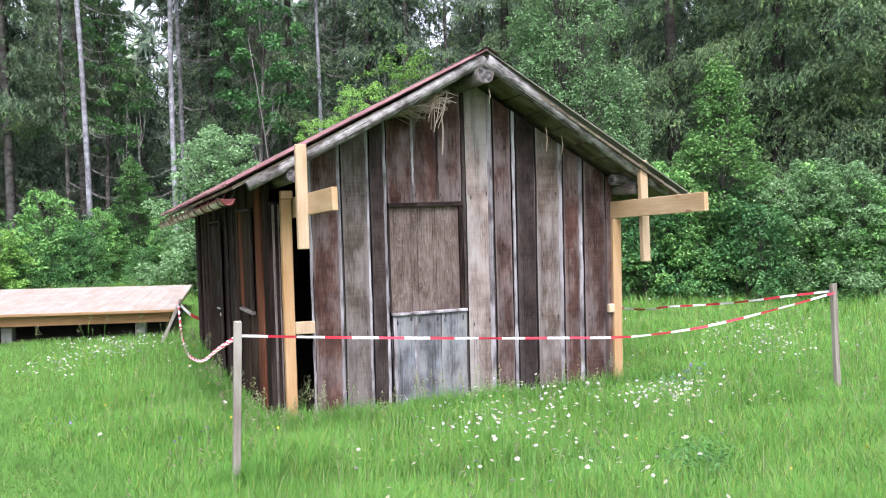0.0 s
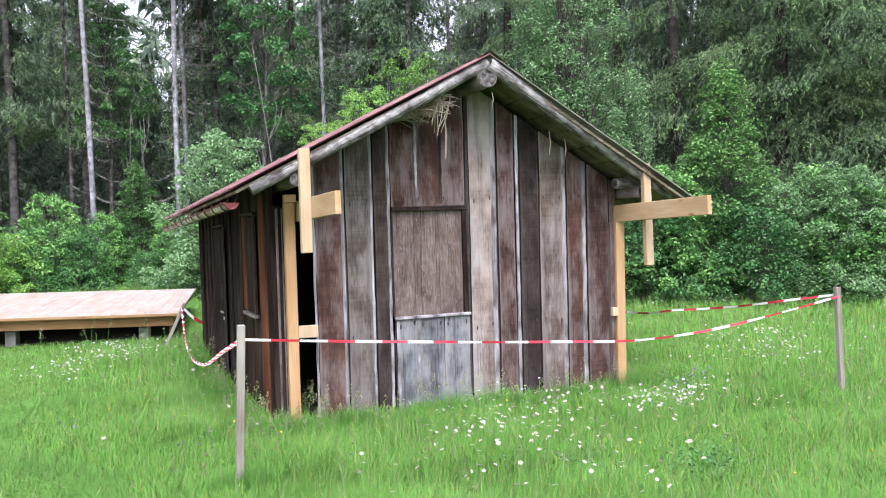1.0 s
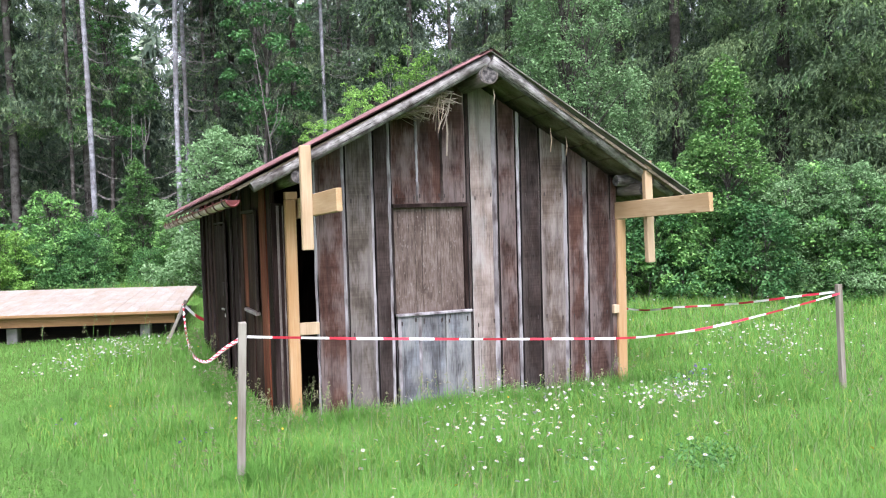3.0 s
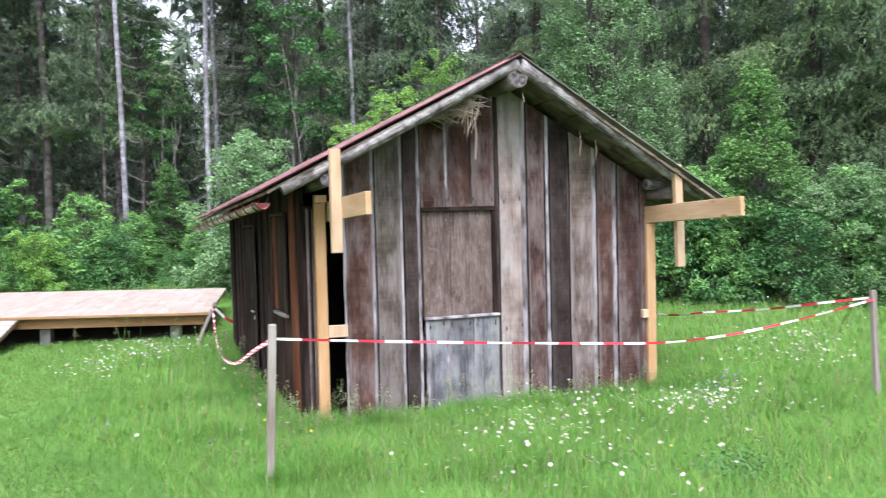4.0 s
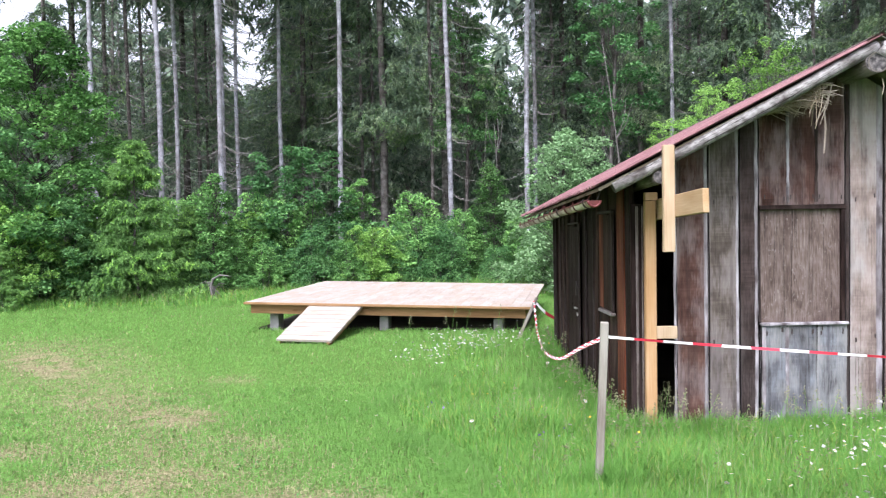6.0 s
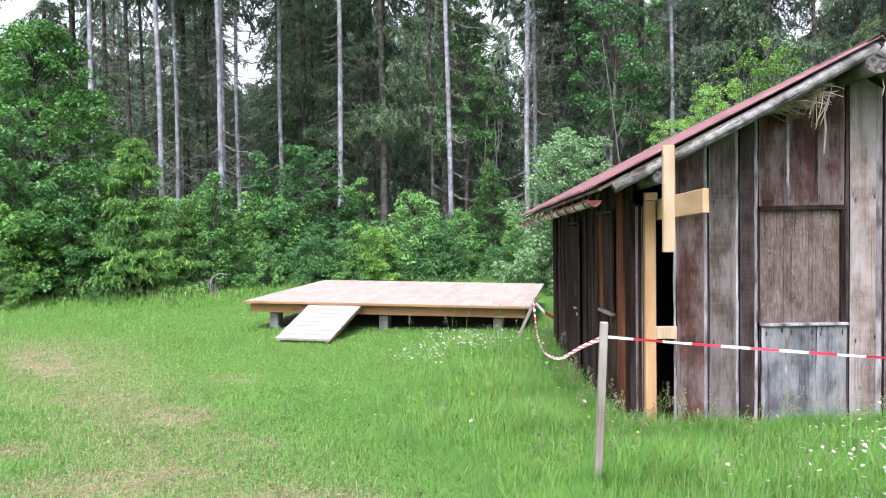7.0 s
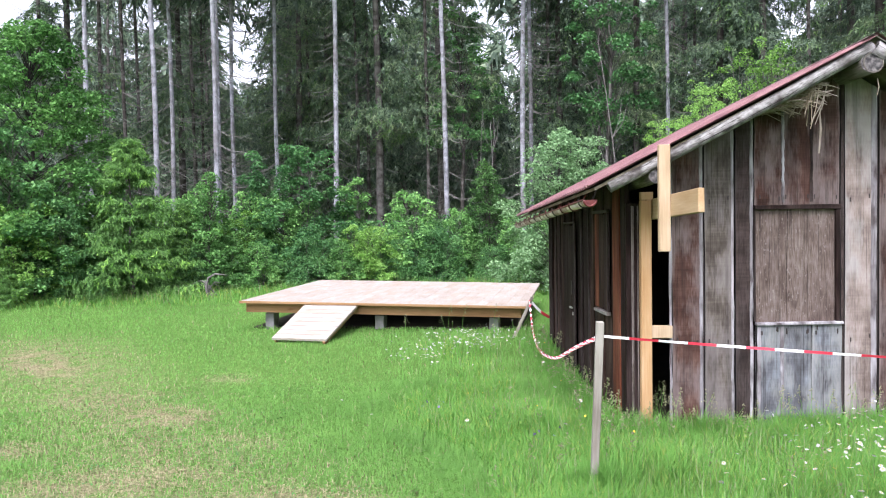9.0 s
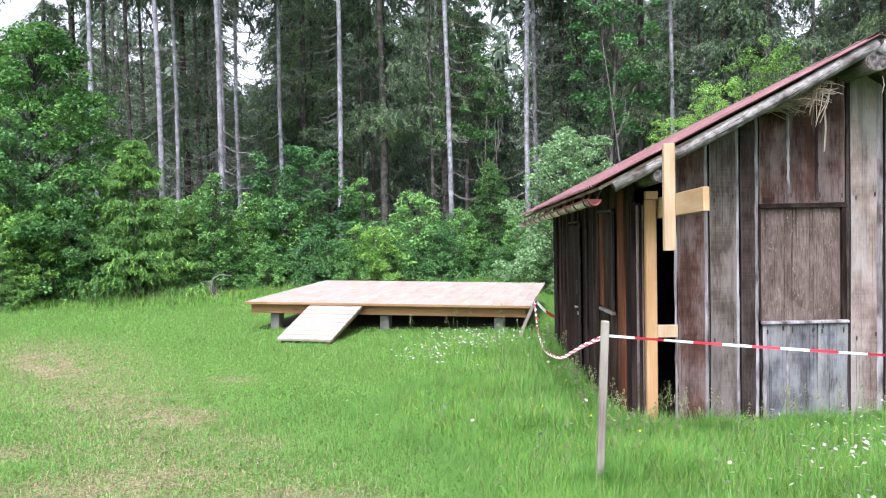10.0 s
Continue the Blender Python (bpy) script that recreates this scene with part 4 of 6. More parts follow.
# ---- the deck ----
DECK_AT, DECK_TURN, DECK_W, DECK_D, DECK_Z = (-4.27, 5.77), -10.3, 4.06, 3.89, 0.38
DECK_LEAN = 1.1       # it slopes a little towards the hut
deck = thing("wooden_deck", "new pale wooden platform with board floor on concrete blocks", "platform")
deck.matrix_basis = pose(*DECK_AT, 0.04, 0, DECK_LEAN, DECK_TURN)


def build_deck():
    rnd = random.Random(3)
    rows = 29
    pitch = DECK_W / rows
    for r in range(rows):
        # boards run from front to back, butted at two places
        cuts = [0.0, rnd.choice((0.75, 1.3, 1.3, 1.9)), rnd.choice((2.6, 2.6, 3.1)), DECK_D]
        for a, b in zip(cuts, cuts[1:]):
            ob = part("deck_board", box_bm((pitch - 0.002, b - a - 0.0015, 0.026), 0.001), M["deck"], deck)
            ob.location = ((r + 0.5) * pitch, (a + b) / 2, DECK_Z - 0.013 + rnd.uniform(-0.001, 0.001))
    for yy, nm in ((0.10, "front_joist"), (DECK_D - 0.05, "joist"), (DECK_D / 2, "joist")):
        beam(nm, (0.07, yy, DECK_Z - 0.096), (DECK_W - 0.07, yy, DECK_Z - 0.096), 0.06, 0.135, M["deck_edge"], deck)
    beam("edge_board", (0.0, -0.016, DECK_Z - 0.013), (DECK_W, -0.016, DECK_Z - 0.013), 0.026, 0.034, M["deck_edge"], deck)
    for k in range(7):
        xx = 0.10 + (DECK_W - 0.2) * k / 6
        beam("cross_joist", (xx, 0.14, DECK_Z - 0.095), (xx, DECK_D - 0.1, DECK_Z - 0.095), 0.06, 0.12, M["deck_edge"], deck)
    for xx in (0.36, 1.98, 3.60):
        for yy in (0.34, DECK_D / 2, DECK_D - 0.3):
            ob = part("concrete_block", box_bm((0.13, 0.22, 0.37), 0.008), M["concrete"], deck, "grey concrete support block")
            ob.location = (xx, yy, 0.005)


build_deck()
def under_deck(u, v, z):
    return pose(*DECK_AT, 0, 0, 0, DECK_TURN) @ Vector((u, v, z))


# soil slab added below the deck, the shade there put into its dark colour
put("bare_soil", [under_deck(u, v, z) for z in (GROUND - 0.1, GROUND + 0.135) for u, v in ((0.1, 0.30), (DECK_W - 0.1, 0.30), (DECK_W - 0.1, DECK_D - 0.1), (0.1, DECK_D - 0.1))], BOX, M["shaded_earth"])
tagged(bpy.data.objects["bare_soil"], "bare soil below the platform, darkened for the shade there", "soil", kind="structure")
ramp = thing("ramp", "pale board ramp leaning on the platform", "ramp")


def build_ramp():
    top_l, top_r = Vector((-3.285, 5.68, 0.402)), Vector((-2.545, 5.54, 0.385))
    bot_l, bot_r = Vector((-3.63, 4.66, 0.035)), Vector((-2.90, 4.44, 0.030))
    n = 9
    nor = (top_r - top_l).cross(bot_l - top_l).normalized()
    nor = nor if nor.z > 0 else -nor
    for k in range(n):
        f0, f1 = k / n, (k + 1) / n - 0.008
        a, b = top_l.lerp(bot_l, f0), top_r.lerp(bot_r, f0)
        c, d = top_r.lerp(bot_r, f1), top_l.lerp(bot_l, f1)
        mid = (a + b + c + d) / 4
        verts = [v - nor * 0.03 - mid for v in (a, b, c, d)] + [v - mid for v in (a, b, c, d)]
        ob = put("ramp_board", verts, BOX, M["ramp"], ramp)
        ob.location = mid
    for p, q in ((top_l, bot_l), (top_r, bot_r)):
        beam("stringer", p - nor * 0.055 + (top_l + top_r - 2 * p) * 0.05, q - nor * 0.055 + (top_l + top_r - 2 * p) * 0.05, 0.04, 0.05, M["deck_edge"], ramp)


build_ramp()


# ---- fence posts, stake and barrier tape ----
def build_fence():
    f = thing("fence_post", "grey-brown squared wooden fence post standing in the grass", "post", group="tape posts")
    beam("shaft", (-0.612, -1.33, GROUND - 0.1), (-0.577, -1.42, 0.940), 0.046, 0.04, M["fence_post"], f, up=(0, 1, 0))
    f = thing("fence_post", "thin brown wooden post holding the tape", "post", group="tape posts")
    beam("shaft", (4.395, -1.31, GROUND - 0.1), (4.370, -1.28, 0.862), 0.05, 0.04, M["fence_post"], f, up=(0, 1, 0))
    f = thing("fence_post", "wooden post behind the hut holding the tape", "post", group="tape posts")
    beam("shaft", (4.1, 4.62, GROUND - 0.1), (4.1, 4.62, 0.82), 0.05, 0.04, M["fence_post"], f, up=(0, 1, 0))
    f = thing("stake", "leaning brown wooden stake at the corner of the platform", "stake")
    beam("shaft", (-0.56, 4.60, GROUND - 0.05), (-0.225, 4.72, 0.50), 0.04, 0.03, M["fence_post"], f, up=(0, 1, 0))


build_fence()


def smooth_line(points, step):
    """Points at even steps along a soft curve through the given ones."""
    p = [Vector(v) for v in points]
    out = []
    for i in range(len(p) - 1):
        a, b, c, d = p[max(i - 1, 0)], p[i], p[i + 1], p[min(i + 2, len(p) - 1)]
        for k in range(40):
            t = k / 40
            out.append(0.5 * ((2 * b) + (c - a) * t + (2 * a - 5 * b + 4 * c - d) * t * t + (3 * b - a - 3 * c + d) * t ** 3))
    out.append(p[-1])
    res, left = [out[0]], step
    for a, b in zip(out, out[1:]):
        seg = (b - a).length
        while seg >= left:
            a = a.lerp(b, left / seg)
            seg = (b - a).length
            res.append(a)
            left = step
        left -= seg
    return res


def build_tape(label, points, stripe, high, twist):
    tape = thing("barrier_tape", label, "tape", group="barrier tapes")
    sub = 4
    line = smooth_line(points, stripe / sub)
    for s in range(0, len(line) - 1, sub):
        seg = line[s:s + sub + 1]
        if len(seg) < 2:
            continue
        verts, faces = [], []
        for k, p in enumerate(seg):
            d = (seg[min(k + 1, len(seg) - 1)] - seg[max(k - 1, 0)]).normalized()
            side = d.cross(Vector((0, 0, 1))).normalized()
            a = twist * (s + k) + 0.35 * math.sin((s + k) * 0.21)
            w = (Vector((0, 0, 1)) * math.cos(a) + side * math.sin(a)) * high / 2
            for sgn in (1, -1):
                for o in (0.0006, -0.0006):
                    verts.append(p + w * sgn + side * o)
        for k in range(len(seg) - 1):
            a, b = k * 4, k * 4 + 4
            faces += [(a, a + 2, b + 2, b), (a + 1, b + 1, b + 3, a + 3), (a, b, b + 1, a + 1), (a + 2, a + 3, b + 3, b + 2)]
        put("stripe", verts, faces, M["tape_red"] if (s // sub) % 2 else M["tape_white"], tape)


build_tape("red and white barrier tape sagging between two posts",
           [(-0.575, -1.40, 0.850), (-0.27, -1.395, 0.818), (0.28, -1.385, 0.764), (1.09, -1.37, 0.690), (1.71, -1.36, 0.639), (2.12, -1.35, 0.606),
            (2.44, -1.345, 0.596), (2.86, -1.34, 0.609), (3.24, -1.33, 0.641), (3.82, -1.32, 0.712), (4.365, -1.31, 0.790)], 0.18, 0.0165, 0.0)
build_tape("red and white barrier tape running behind the hut", [(4.370, -1.272, 0.798), (4.348, -0.794, 0.716), (4.316, -0.111, 0.594), (4.279, 0.691, 0.487), (4.239, 1.563, 0.387), (4.16, 3.3, 0.50), (4.10, 4.60, 0.74)],
           0.19, 0.020, 0.0)
build_tape("twisted slack barrier tape hanging down to the grass",
           [(-0.578, -1.40, 0.845), (-0.515, -0.25, 0.607), (-0.445, 1.18, 0.290), (-0.405, 2.20, 0.146), (-0.360, 3.13, 0.075), (-0.310, 3.98, 0.147), (-0.280, 4.42, 0.30), (-0.262, 4.70, 0.47)],
           0.07, 0.030, 0.55)
build_tape("barrier tape running from the stake behind the hut", [(-0.255, 4.71, 0.45), (0.1, 4.70, 0.20), (1.2, 4.68, 0.10), (2.8, 4.65, 0.25), (4.1, 4.62, 0.72)],
           0.20, 0.05, 0.03)


# ---- trees and bushes ----
def from_stand(bearing, dist):
    """A place on the ground, by its bearing (degrees, left of the y axis) and distance from the standpoint."""
    a = radians(bearing)
    return (STAND[0] - math.sin(a) * dist, STAND[1] + math.cos(a) * dist)


def trunk_mesh(verts, faces, rnd, height, r0, r1, sides=9, lean=0.0):
    n = 12
    pts = [(lean * height * (i / n) + 0.03 * math.sin(i * 0.9 + rnd.uniform(0, 1)), 0.03 * math.cos(i * 1.1), -0.2 + (height + 0.2) * i / n) for i in range(n + 1)]
    radii = [r0 + (r1 - r0) * (i / n) ** 0.9 + (0.25 * r0 if i == 0 else 0) for i in range(n + 1)]
    tube_faces(verts, faces, pts, radii, sides)


def tris_object(name, tris, material, parent=None):
    """One mesh of many small loose triangles (n, 3, 3)."""
    n = len(tris)
    me = bpy.data.meshes.new(name)
    me.vertices.add(n * 3)
    me.vertices.foreach_set("co", np.ascontiguousarray(tris, dtype=np.float32).ravel())
    me.loops.add(n * 3)
    me.loops.foreach_set("vertex_index", np.arange(n * 3, dtype=np.int32))
    me.polygons.add(n)
    me.polygons.foreach_set("loop_start", np.arange(0, n * 3, 3, dtype=np.int32))
    me.materials.append(material)
    me.update(calc_edges=True)
    me.validate()
    ob = new(name, me)
    if parent is not None:
        ob.parent = parent
    return ob


def strands(rng, z0, z1, reach, boughs, per_bough, needles, hang, length, width, droop=0.35, power=0.9, low=1.5):
    """Spruce boughs: arms that sag and lift at the tip, hung with twigs, each twig set with small pointed sprays.
    Gives the triangles, and which of them are this year's shoots at the ends."""
    zb = z0 + (z1 - z0) * rng.random(boughs) ** low
    az = rng.uniform(0, 2 * np.pi, boughs)
    span = reach * (1 - (zb - z0) / (z1 - z0) * 0.93) ** power * rng.uniform(0.55, 1.12, boughs)
    bi = np.repeat(np.arange(boughs), per_bough)
    f = 0.10 + 0.90 * rng.random(len(bi)) ** 0.65
    side = rng.normal(size=len(bi)) * (0.04 + 0.15 * span[bi] * (1 - 0.5 * f))
    ca, sa = np.cos(az[bi]), np.sin(az[bi])
    zz = zb[bi] - droop * span[bi] * f ** 1.5 + 0.16 * span[bi] * f ** 4 - 0.25 * np.abs(side)
    base = np.stack([ca * span[bi] * f - sa * side, sa * span[bi] * f + ca * side, zz], axis=1)
    ln = hang * (0.25 + 0.75 * rng.random(len(bi))) * (0.35 + 0.65 * f)
    out = np.stack([ca, sa, 0 * ca], axis=1)
    lat = np.stack([-sa, ca, 0 * ca], axis=1) * np.sign(side)[:, None]
    d = unit(out * 0.45 + lat * 0.35 + np.array([0, 0, -0.9]) + rng.normal(size=(len(bi), 3)) * 0.22)
    si = np.repeat(np.arange(len(bi)), needles)
    u = rng.random((len(si), 1))
    c = base[si] + d[si] * ln[si][:, None] * u + rng.normal(size=(len(si), 3)) * length * 0.13
    axis = unit(d[si] * 0.8 + rng.normal(size=(len(si), 3)) * 0.42)
    nor = unit(np.cross(axis, rng.normal(size=(len(si), 3))) + np.array([0, 0, 0.5]))
    wide = unit(np.cross(axis, nor))
    lg = length * rng.uniform(0.6, 1.3, (len(si), 1))
    wd = width * rng.uniform(0.7, 1.3, (len(si), 1)) / 2
    tri = np.stack([c - wide * wd, c + wide * wd, c + axis * lg], axis=1)
    fresh = (u[:, 0] > 0.55) & (f[si] > 0.55) & ((bi[si] * 7 + si) % 3 == 0)
    return tri, fresh


def dead_branches(rnd, z0, z1, count, reach):
    verts, faces = [], []
    for _ in range(count):
        z = rnd.uniform(z0, z1)
        a = rnd.uniform(0, 2 * math.pi)
        ln = reach * rnd.uniform(0.4, 1.0)
        c, s = math.cos(a), math.sin(a)
        pts = [(c * ln * f, s * ln * f, z - 0.24 * ln * math.sin(f * 2.6) + rnd.uniform(-0.02, 0.02)) for f in (0.05, 0.35, 0.7, 1.0)]
        tube_faces(verts, faces, pts, [0.010, 0.008, 0.005, 0.002], 3)
        if rnd.random() < 0.6:
            p = pts[2]
            tube_faces(verts, faces, [p, (p[0] + rnd.uniform(-.25, .25), p[1] + rnd.uniform(-.25, .25), p[2] - rnd.uniform(0, .16))], [0.004, 0.0015], 3)
    return verts, faces


def tall_tree(seed, height, r0, bark, crown, green="needles_dark", dead=0, dead_to=8.0, label="dense dark green spruce tree", tips=True):
    """A spruce: trunk, dead lower branches, and a crown given as the arguments of strands()."""
    rnd, rng = random.Random(seed), np.random.default_rng(seed)
    t = thing("spruce_tree", label, "tree")
    v, f = [], []
    trunk_mesh(v, f, rnd, height, r0, 0.03, lean=rnd.uniform(-0.006, 0.006))
    put("trunk", v, f, M[bark], t, smooth=True)
    if dead:
        v, f = dead_branches(rnd, 1.4, dead_to, dead, 1.35)
        tagged(put("deadwood", v, f, M["dead_twig"], t), "bare grey dead branches", kind="stuff")
    tri, fresh = strands(rng, *crown)
    if not tips:
        tris_object("crown", tri, M[green], t)
        return t
    tris_object("crown", tri[~fresh], M[green], t)
    tagged(tris_object("fresh_growth", tri[fresh], M["needles"], t), "lighter green young shoots")
    return t


def clump_tree(seed, high, wide, clumps, per_clump, leaf, size, name, label, category="bush", base=0.05, shape=0.6, clump=0.17,
               stems=1, bark="bark_dark", flat=0.55, drop=0.25, shell=0.55):
    """A broad-leaved tree or shrub: stems, a limb to every clump, and leaves that sit on the clump's upper side and hang over its rim.
    shape: how fast it narrows upwards; shell: how far the clumps keep to the outside."""
    rnd, rng = random.Random(seed), np.random.default_rng(seed)
    t = thing(name, label, category)
    v, f = [], []
    feet = []
    for k in range(stems):
        a = 2.4 * k + rnd.uniform(-.4, .4)
        off = 0.0 if stems == 1 else wide * rnd.uniform(0.05, 0.24)
        tip = high * (0.98 if k == 0 else rnd.uniform(0.7, 0.95))
        p = [Vector((math.cos(a) * off * (0.35 + 0.65 * i / 6) + 0.02 * high * math.sin(i * 1.3 + seed + k) * i / 6,
                     math.sin(a) * off * (0.35 + 0.65 * i / 6) + 0.02 * high * math.cos(i * 1.1 + k) * i / 6, -0.15 + (tip + 0.15) * i / 6)) for i in range(7)]
        r = (0.006 + 0.009 * high) / (1 if stems == 1 else 1.6)
        tube_faces(v, f, p, [r * (1 - 0.15 * i) for i in range(7)], 6)
        feet.append(p)
    cen, rad = [], []
    for k in range(clumps):
        s = base + (0.98 - base) * ((k + rnd.random()) / clumps) ** 0.85
        half = wide * 0.5 * (1.04 - s) ** shape * (0.35 + 0.65 * min(1.0, (s - base) / 0.12 + 0.3))
        a = k * 2.4 + rnd.uniform(-.7, .7)
        rr = half * (shell + (1 - shell) * rnd.random() ** 0.5) * rnd.uniform(0.75, 1.12)
        p = feet[rnd.randrange(stems)]
        i = min(5, int(s * 6))
        q = p[i].lerp(p[i + 1], s * 6 - i)
        c = Vector((q.x + math.cos(a) * rr, q.y + math.sin(a) * rr, high * s + rnd.uniform(-.03, .03) * high))
        r = clump * wide ** 0.6 * rnd.uniform(0.65, 1.35) * (1.1 - 0.45 * s)
        low = q.lerp(p[max(0, i - 1)], 0.5)
        tube_faces(v, f, [low, low.lerp(c, 0.6) + Vector((0, 0, 0.04 * high * rnd.random())), c], [0.004 + 0.0009 * high, 0.003 + 0.0005 * high, 0.0015], 3)
        cen.append(c)
        rad.append(r)
    put("stem", v, f, M[bark], t, smooth=True)
    cen, rad = np.array(cen), np.array(rad)
    ci = rng.choice(len(cen), clumps * per_clump, p=rad ** 2 / (rad ** 2).sum())
    d = unit(rng.normal(size=(len(ci), 3)) + np.array([0, 0, 0.35]))
    d[:, 2] *= flat
    dist = rad[ci][:, None] * (0.45 + 0.65 * rng.random((len(ci), 1)) ** 0.6)
    c = cen[ci] + d * dist
    out = np.hypot(d[:, 0], d[:, 1]) * dist[:, 0]
    c[:, 2] -= drop * out ** 2 / np.maximum(rad[ci], 0.05)
    c[:, 2] = np.maximum(c[:, 2], 0.02)
    axis = d * np.array([1, 1, 0.2]) + np.array([0, 0, -0.35])
    quads_object("foliage", leaf_quads(rng, c, size, size * 0.62, up=0.8, axis=axis), M[leaf], t)
    return t


def plant(proto, places):
    """Sets the thing at the first place and copies of it at the others: (bearing, distance, turn, scale)."""
    for i, (bearing, dist, turn, scale) in enumerate(places):
        x, y = from_stand(bearing, dist)
        m = pose(x, y, float(land(x, y)) - 0.02, 0, 0, turn)
        if i == 0:
            proto.scale = (scale,) * 3
            proto.matrix_basis = m @ Matrix.Diagonal((scale, scale, scale, 1))
        else:
            ob = copy_thing(proto, m)
            ob.scale = (scale,) * 3
    return proto


# tall pale stems standing free at the forest edge
BARE = "tall bare-stemmed spruce with dead lower branches and high crown"
plant(tall_tree(21, 21, 0.078, "bark_pale", (8.6, 21, 2.0, 24, 14, 5, 0.7, 0.45, 0.10), dead=80, label=BARE, tips=False),
      [(-1.1, 23.5, 0, 1.0), (17.2, 23, 70, 1.0), (6.0, 24, 140, 1.02), (-6.2, 24.5, 200, 1.05), (21.0, 24.5, 300, 1.0)])
plant(tall_tree(22, 20, 0.066, "bark_pale", (8.4, 20, 1.9, 24, 14, 5, 0.7, 0.45, 0.10), dead=80, label=BARE, tips=False),
      [(-6.65, 25.2, 0, 1.05), (16.2, 25, 90, 1.0), (9.7, 25.0, 210, 1.0), (13.65, 22.5, 35, 1.12), (13.35, 23.2, 160, 1.1), (12.4, 25.5, 250, 1.0), (-15.3, 25, 15, 1.0)])
plant(tall_tree(23, 22, 0.058, "bark_dark", (9.0, 22, 2.0, 30, 14, 5, 0.8, 0.40, 0.09), dead=60, label=BARE, tips=False),
      [(0.1, 25.5, 0, 1.0), (4.6, 28, 60, 1.0), (3.8, 30, 130, 1.05), (2.9, 31, 130, 1.0), (-11.2, 26, 190, 1.0), (-17.1, 27, 250, 1.0), (20.2, 27, 310, 1.0), (19.0, 26, 33, 1.0), (18.1, 29, 120, 1.0),
       (14.9, 29, 20, 1.0), (14.2, 31, 270, 1.0), (7.6, 31, 150, 1.0), (-23.6, 26, 40, 1.0), (-7.9, 27, 100, 1.0), (23.5, 27, 170, 1.1)])
# full green spruces behind the first stems
plant(tall_tree(24, 20, 0.13, "bark_dark", (4.6, 20, 2.2, 105, 26, 12, 0.6, 0.125, 0.032, 0.45, 0.8, 1.9), "needles_mid", 40, 5.0),
      [(-0.8, 27, 0, 1.0), (3.2, 26.5, 50, 1.0), (-9.6, 28, 100, 1.0), (-13.5, 27, 150, 1.0), (8.2, 30, 200, 1.0), (-18.6, 26, 250, 1.0), (-26.0, 28, 300, 1.1), (-16.5, 31, 300, 1.0), (22.0, 28, 220, 1.0), (15.6, 30, 20, 1.0)])
plant(tall_tree(27, 16, 0.14, "bark_dark", (2.4, 16, 2.7, 180, 28, 12, 0.65, 0.13, 0.032, 0.5, 0.9, 1.5), "needles_mid", 0),
      [(6.4, 31.5, 0, 1.0), (-8.6, 27.5, 80, 0.95), (-21.0, 25.5, 200, 1.0), (30.0, 24, 120, 1.0)])
# dense dark spruces with boughs to the ground, close beside the meadow
plant(tall_tree(25, 17, 0.17, "bark_deep", (1.7, 17, 3.3, 150, 66, 12, 0.75, 0.095, 0.024, 0.46, 0.85, 2.1), "needles_dusk"),
      [(-38.0, 20.5, 0, 1.0), (-44.2, 19.5, 80, 1.0), (-50.5, 19.0, 160, 1.05), (-31.0, 23.0, 240, 1.0), (-57.0, 18.5, 310, 1.0)])
plant(tall_tree(26, 19, 0.18, "bark_deep", (1.0, 19, 3.3, 150, 40, 10, 0.9, 0.15, 0.036, 0.48, 0.85, 2.0), "needles_dark"),
      [(-34.5, 24.5, 0, 1.0), (-41.0, 23.0, 90, 1.0), (-47.0, 22.0, 200, 1.0), (-27.5, 26.5, 300, 1.0), (-53.0, 22, 30, 1.0), (-44.0, 26, 120, 1.1), (-37.5, 27, 250, 1.1)])

# bushes and saplings in a belt before the wood
belt = random.Random(77)
FRESH, DEEP = "young light green broad-leaved shrub at the forest edge", "deep green leafy shrub at the forest edge"
kinds = [clump_tree(31, 2.3, 1.9, 62, 92, "leaf", 0.078, "bush", FRESH, base=0.04, shape=0.5, stems=3),
         clump_tree(32, 2.0, 2.2, 70, 100, "leaf_deep", 0.074, "bush", DEEP, base=0.03, shape=0.45, stems=3),
         clump_tree(33, 2.6, 1.6, 58, 90, "leaf", 0.072, "bush", "tall slender light green shrub at the forest edge", base=0.04, shape=0.75, clump=0.14, stems=2),
         clump_tree(34, 2.1, 1.8, 60, 92, "leaf_bright", 0.074, "bush", "fresh yellow-green shrub at the forest edge", base=0.04, shape=0.6, clump=0.15, stems=3)]
spots = [[], [], [], []]
for i in range(30):
    bearing = 27.5 - i * 1.36
    spots[(0, 1, 2, 0, 2, 3, 3)[belt.randrange(7)]].append((bearing + belt.uniform(-0.5, 0.5), 20.2 - abs(bearing - 5) * 0.04 + belt.uniform(-0.7, 1.2), belt.uniform(0, 360), belt.uniform(0.60, 0.98)))
for i in range(15):
    spots[(1, 1, 0)[belt.randrange(3)]].append((26.5 - i * 2.7 + belt.uniform(-0.9, 0.9), 19.3 + belt.uniform(-0.2, 0.4), belt.uniform(0, 360), belt.uniform(0.45, 0.65)))
for i in range(11):
    spots[(1, 1, 0, 2)[belt.randrange(4)]].append((-12.5 - i * 2.0 + belt.uniform(-.4, .4), 19.6 - i * 0.28 + belt.uniform(-.4, .6), belt.uniform(0, 360), belt.uniform(0.9, 1.15)))
for i in range(14):
    spots[(1, 0, 2, 0)[belt.randrange(4)]].append((-32.6 - i * 1.40 + belt.uniform(-.3, .3), 14.8 + belt.uniform(-.4, .6), belt.uniform(0, 360), belt.uniform(0.62, 0.95)))
for k, s in zip(kinds, spots):
    plant(k, s)

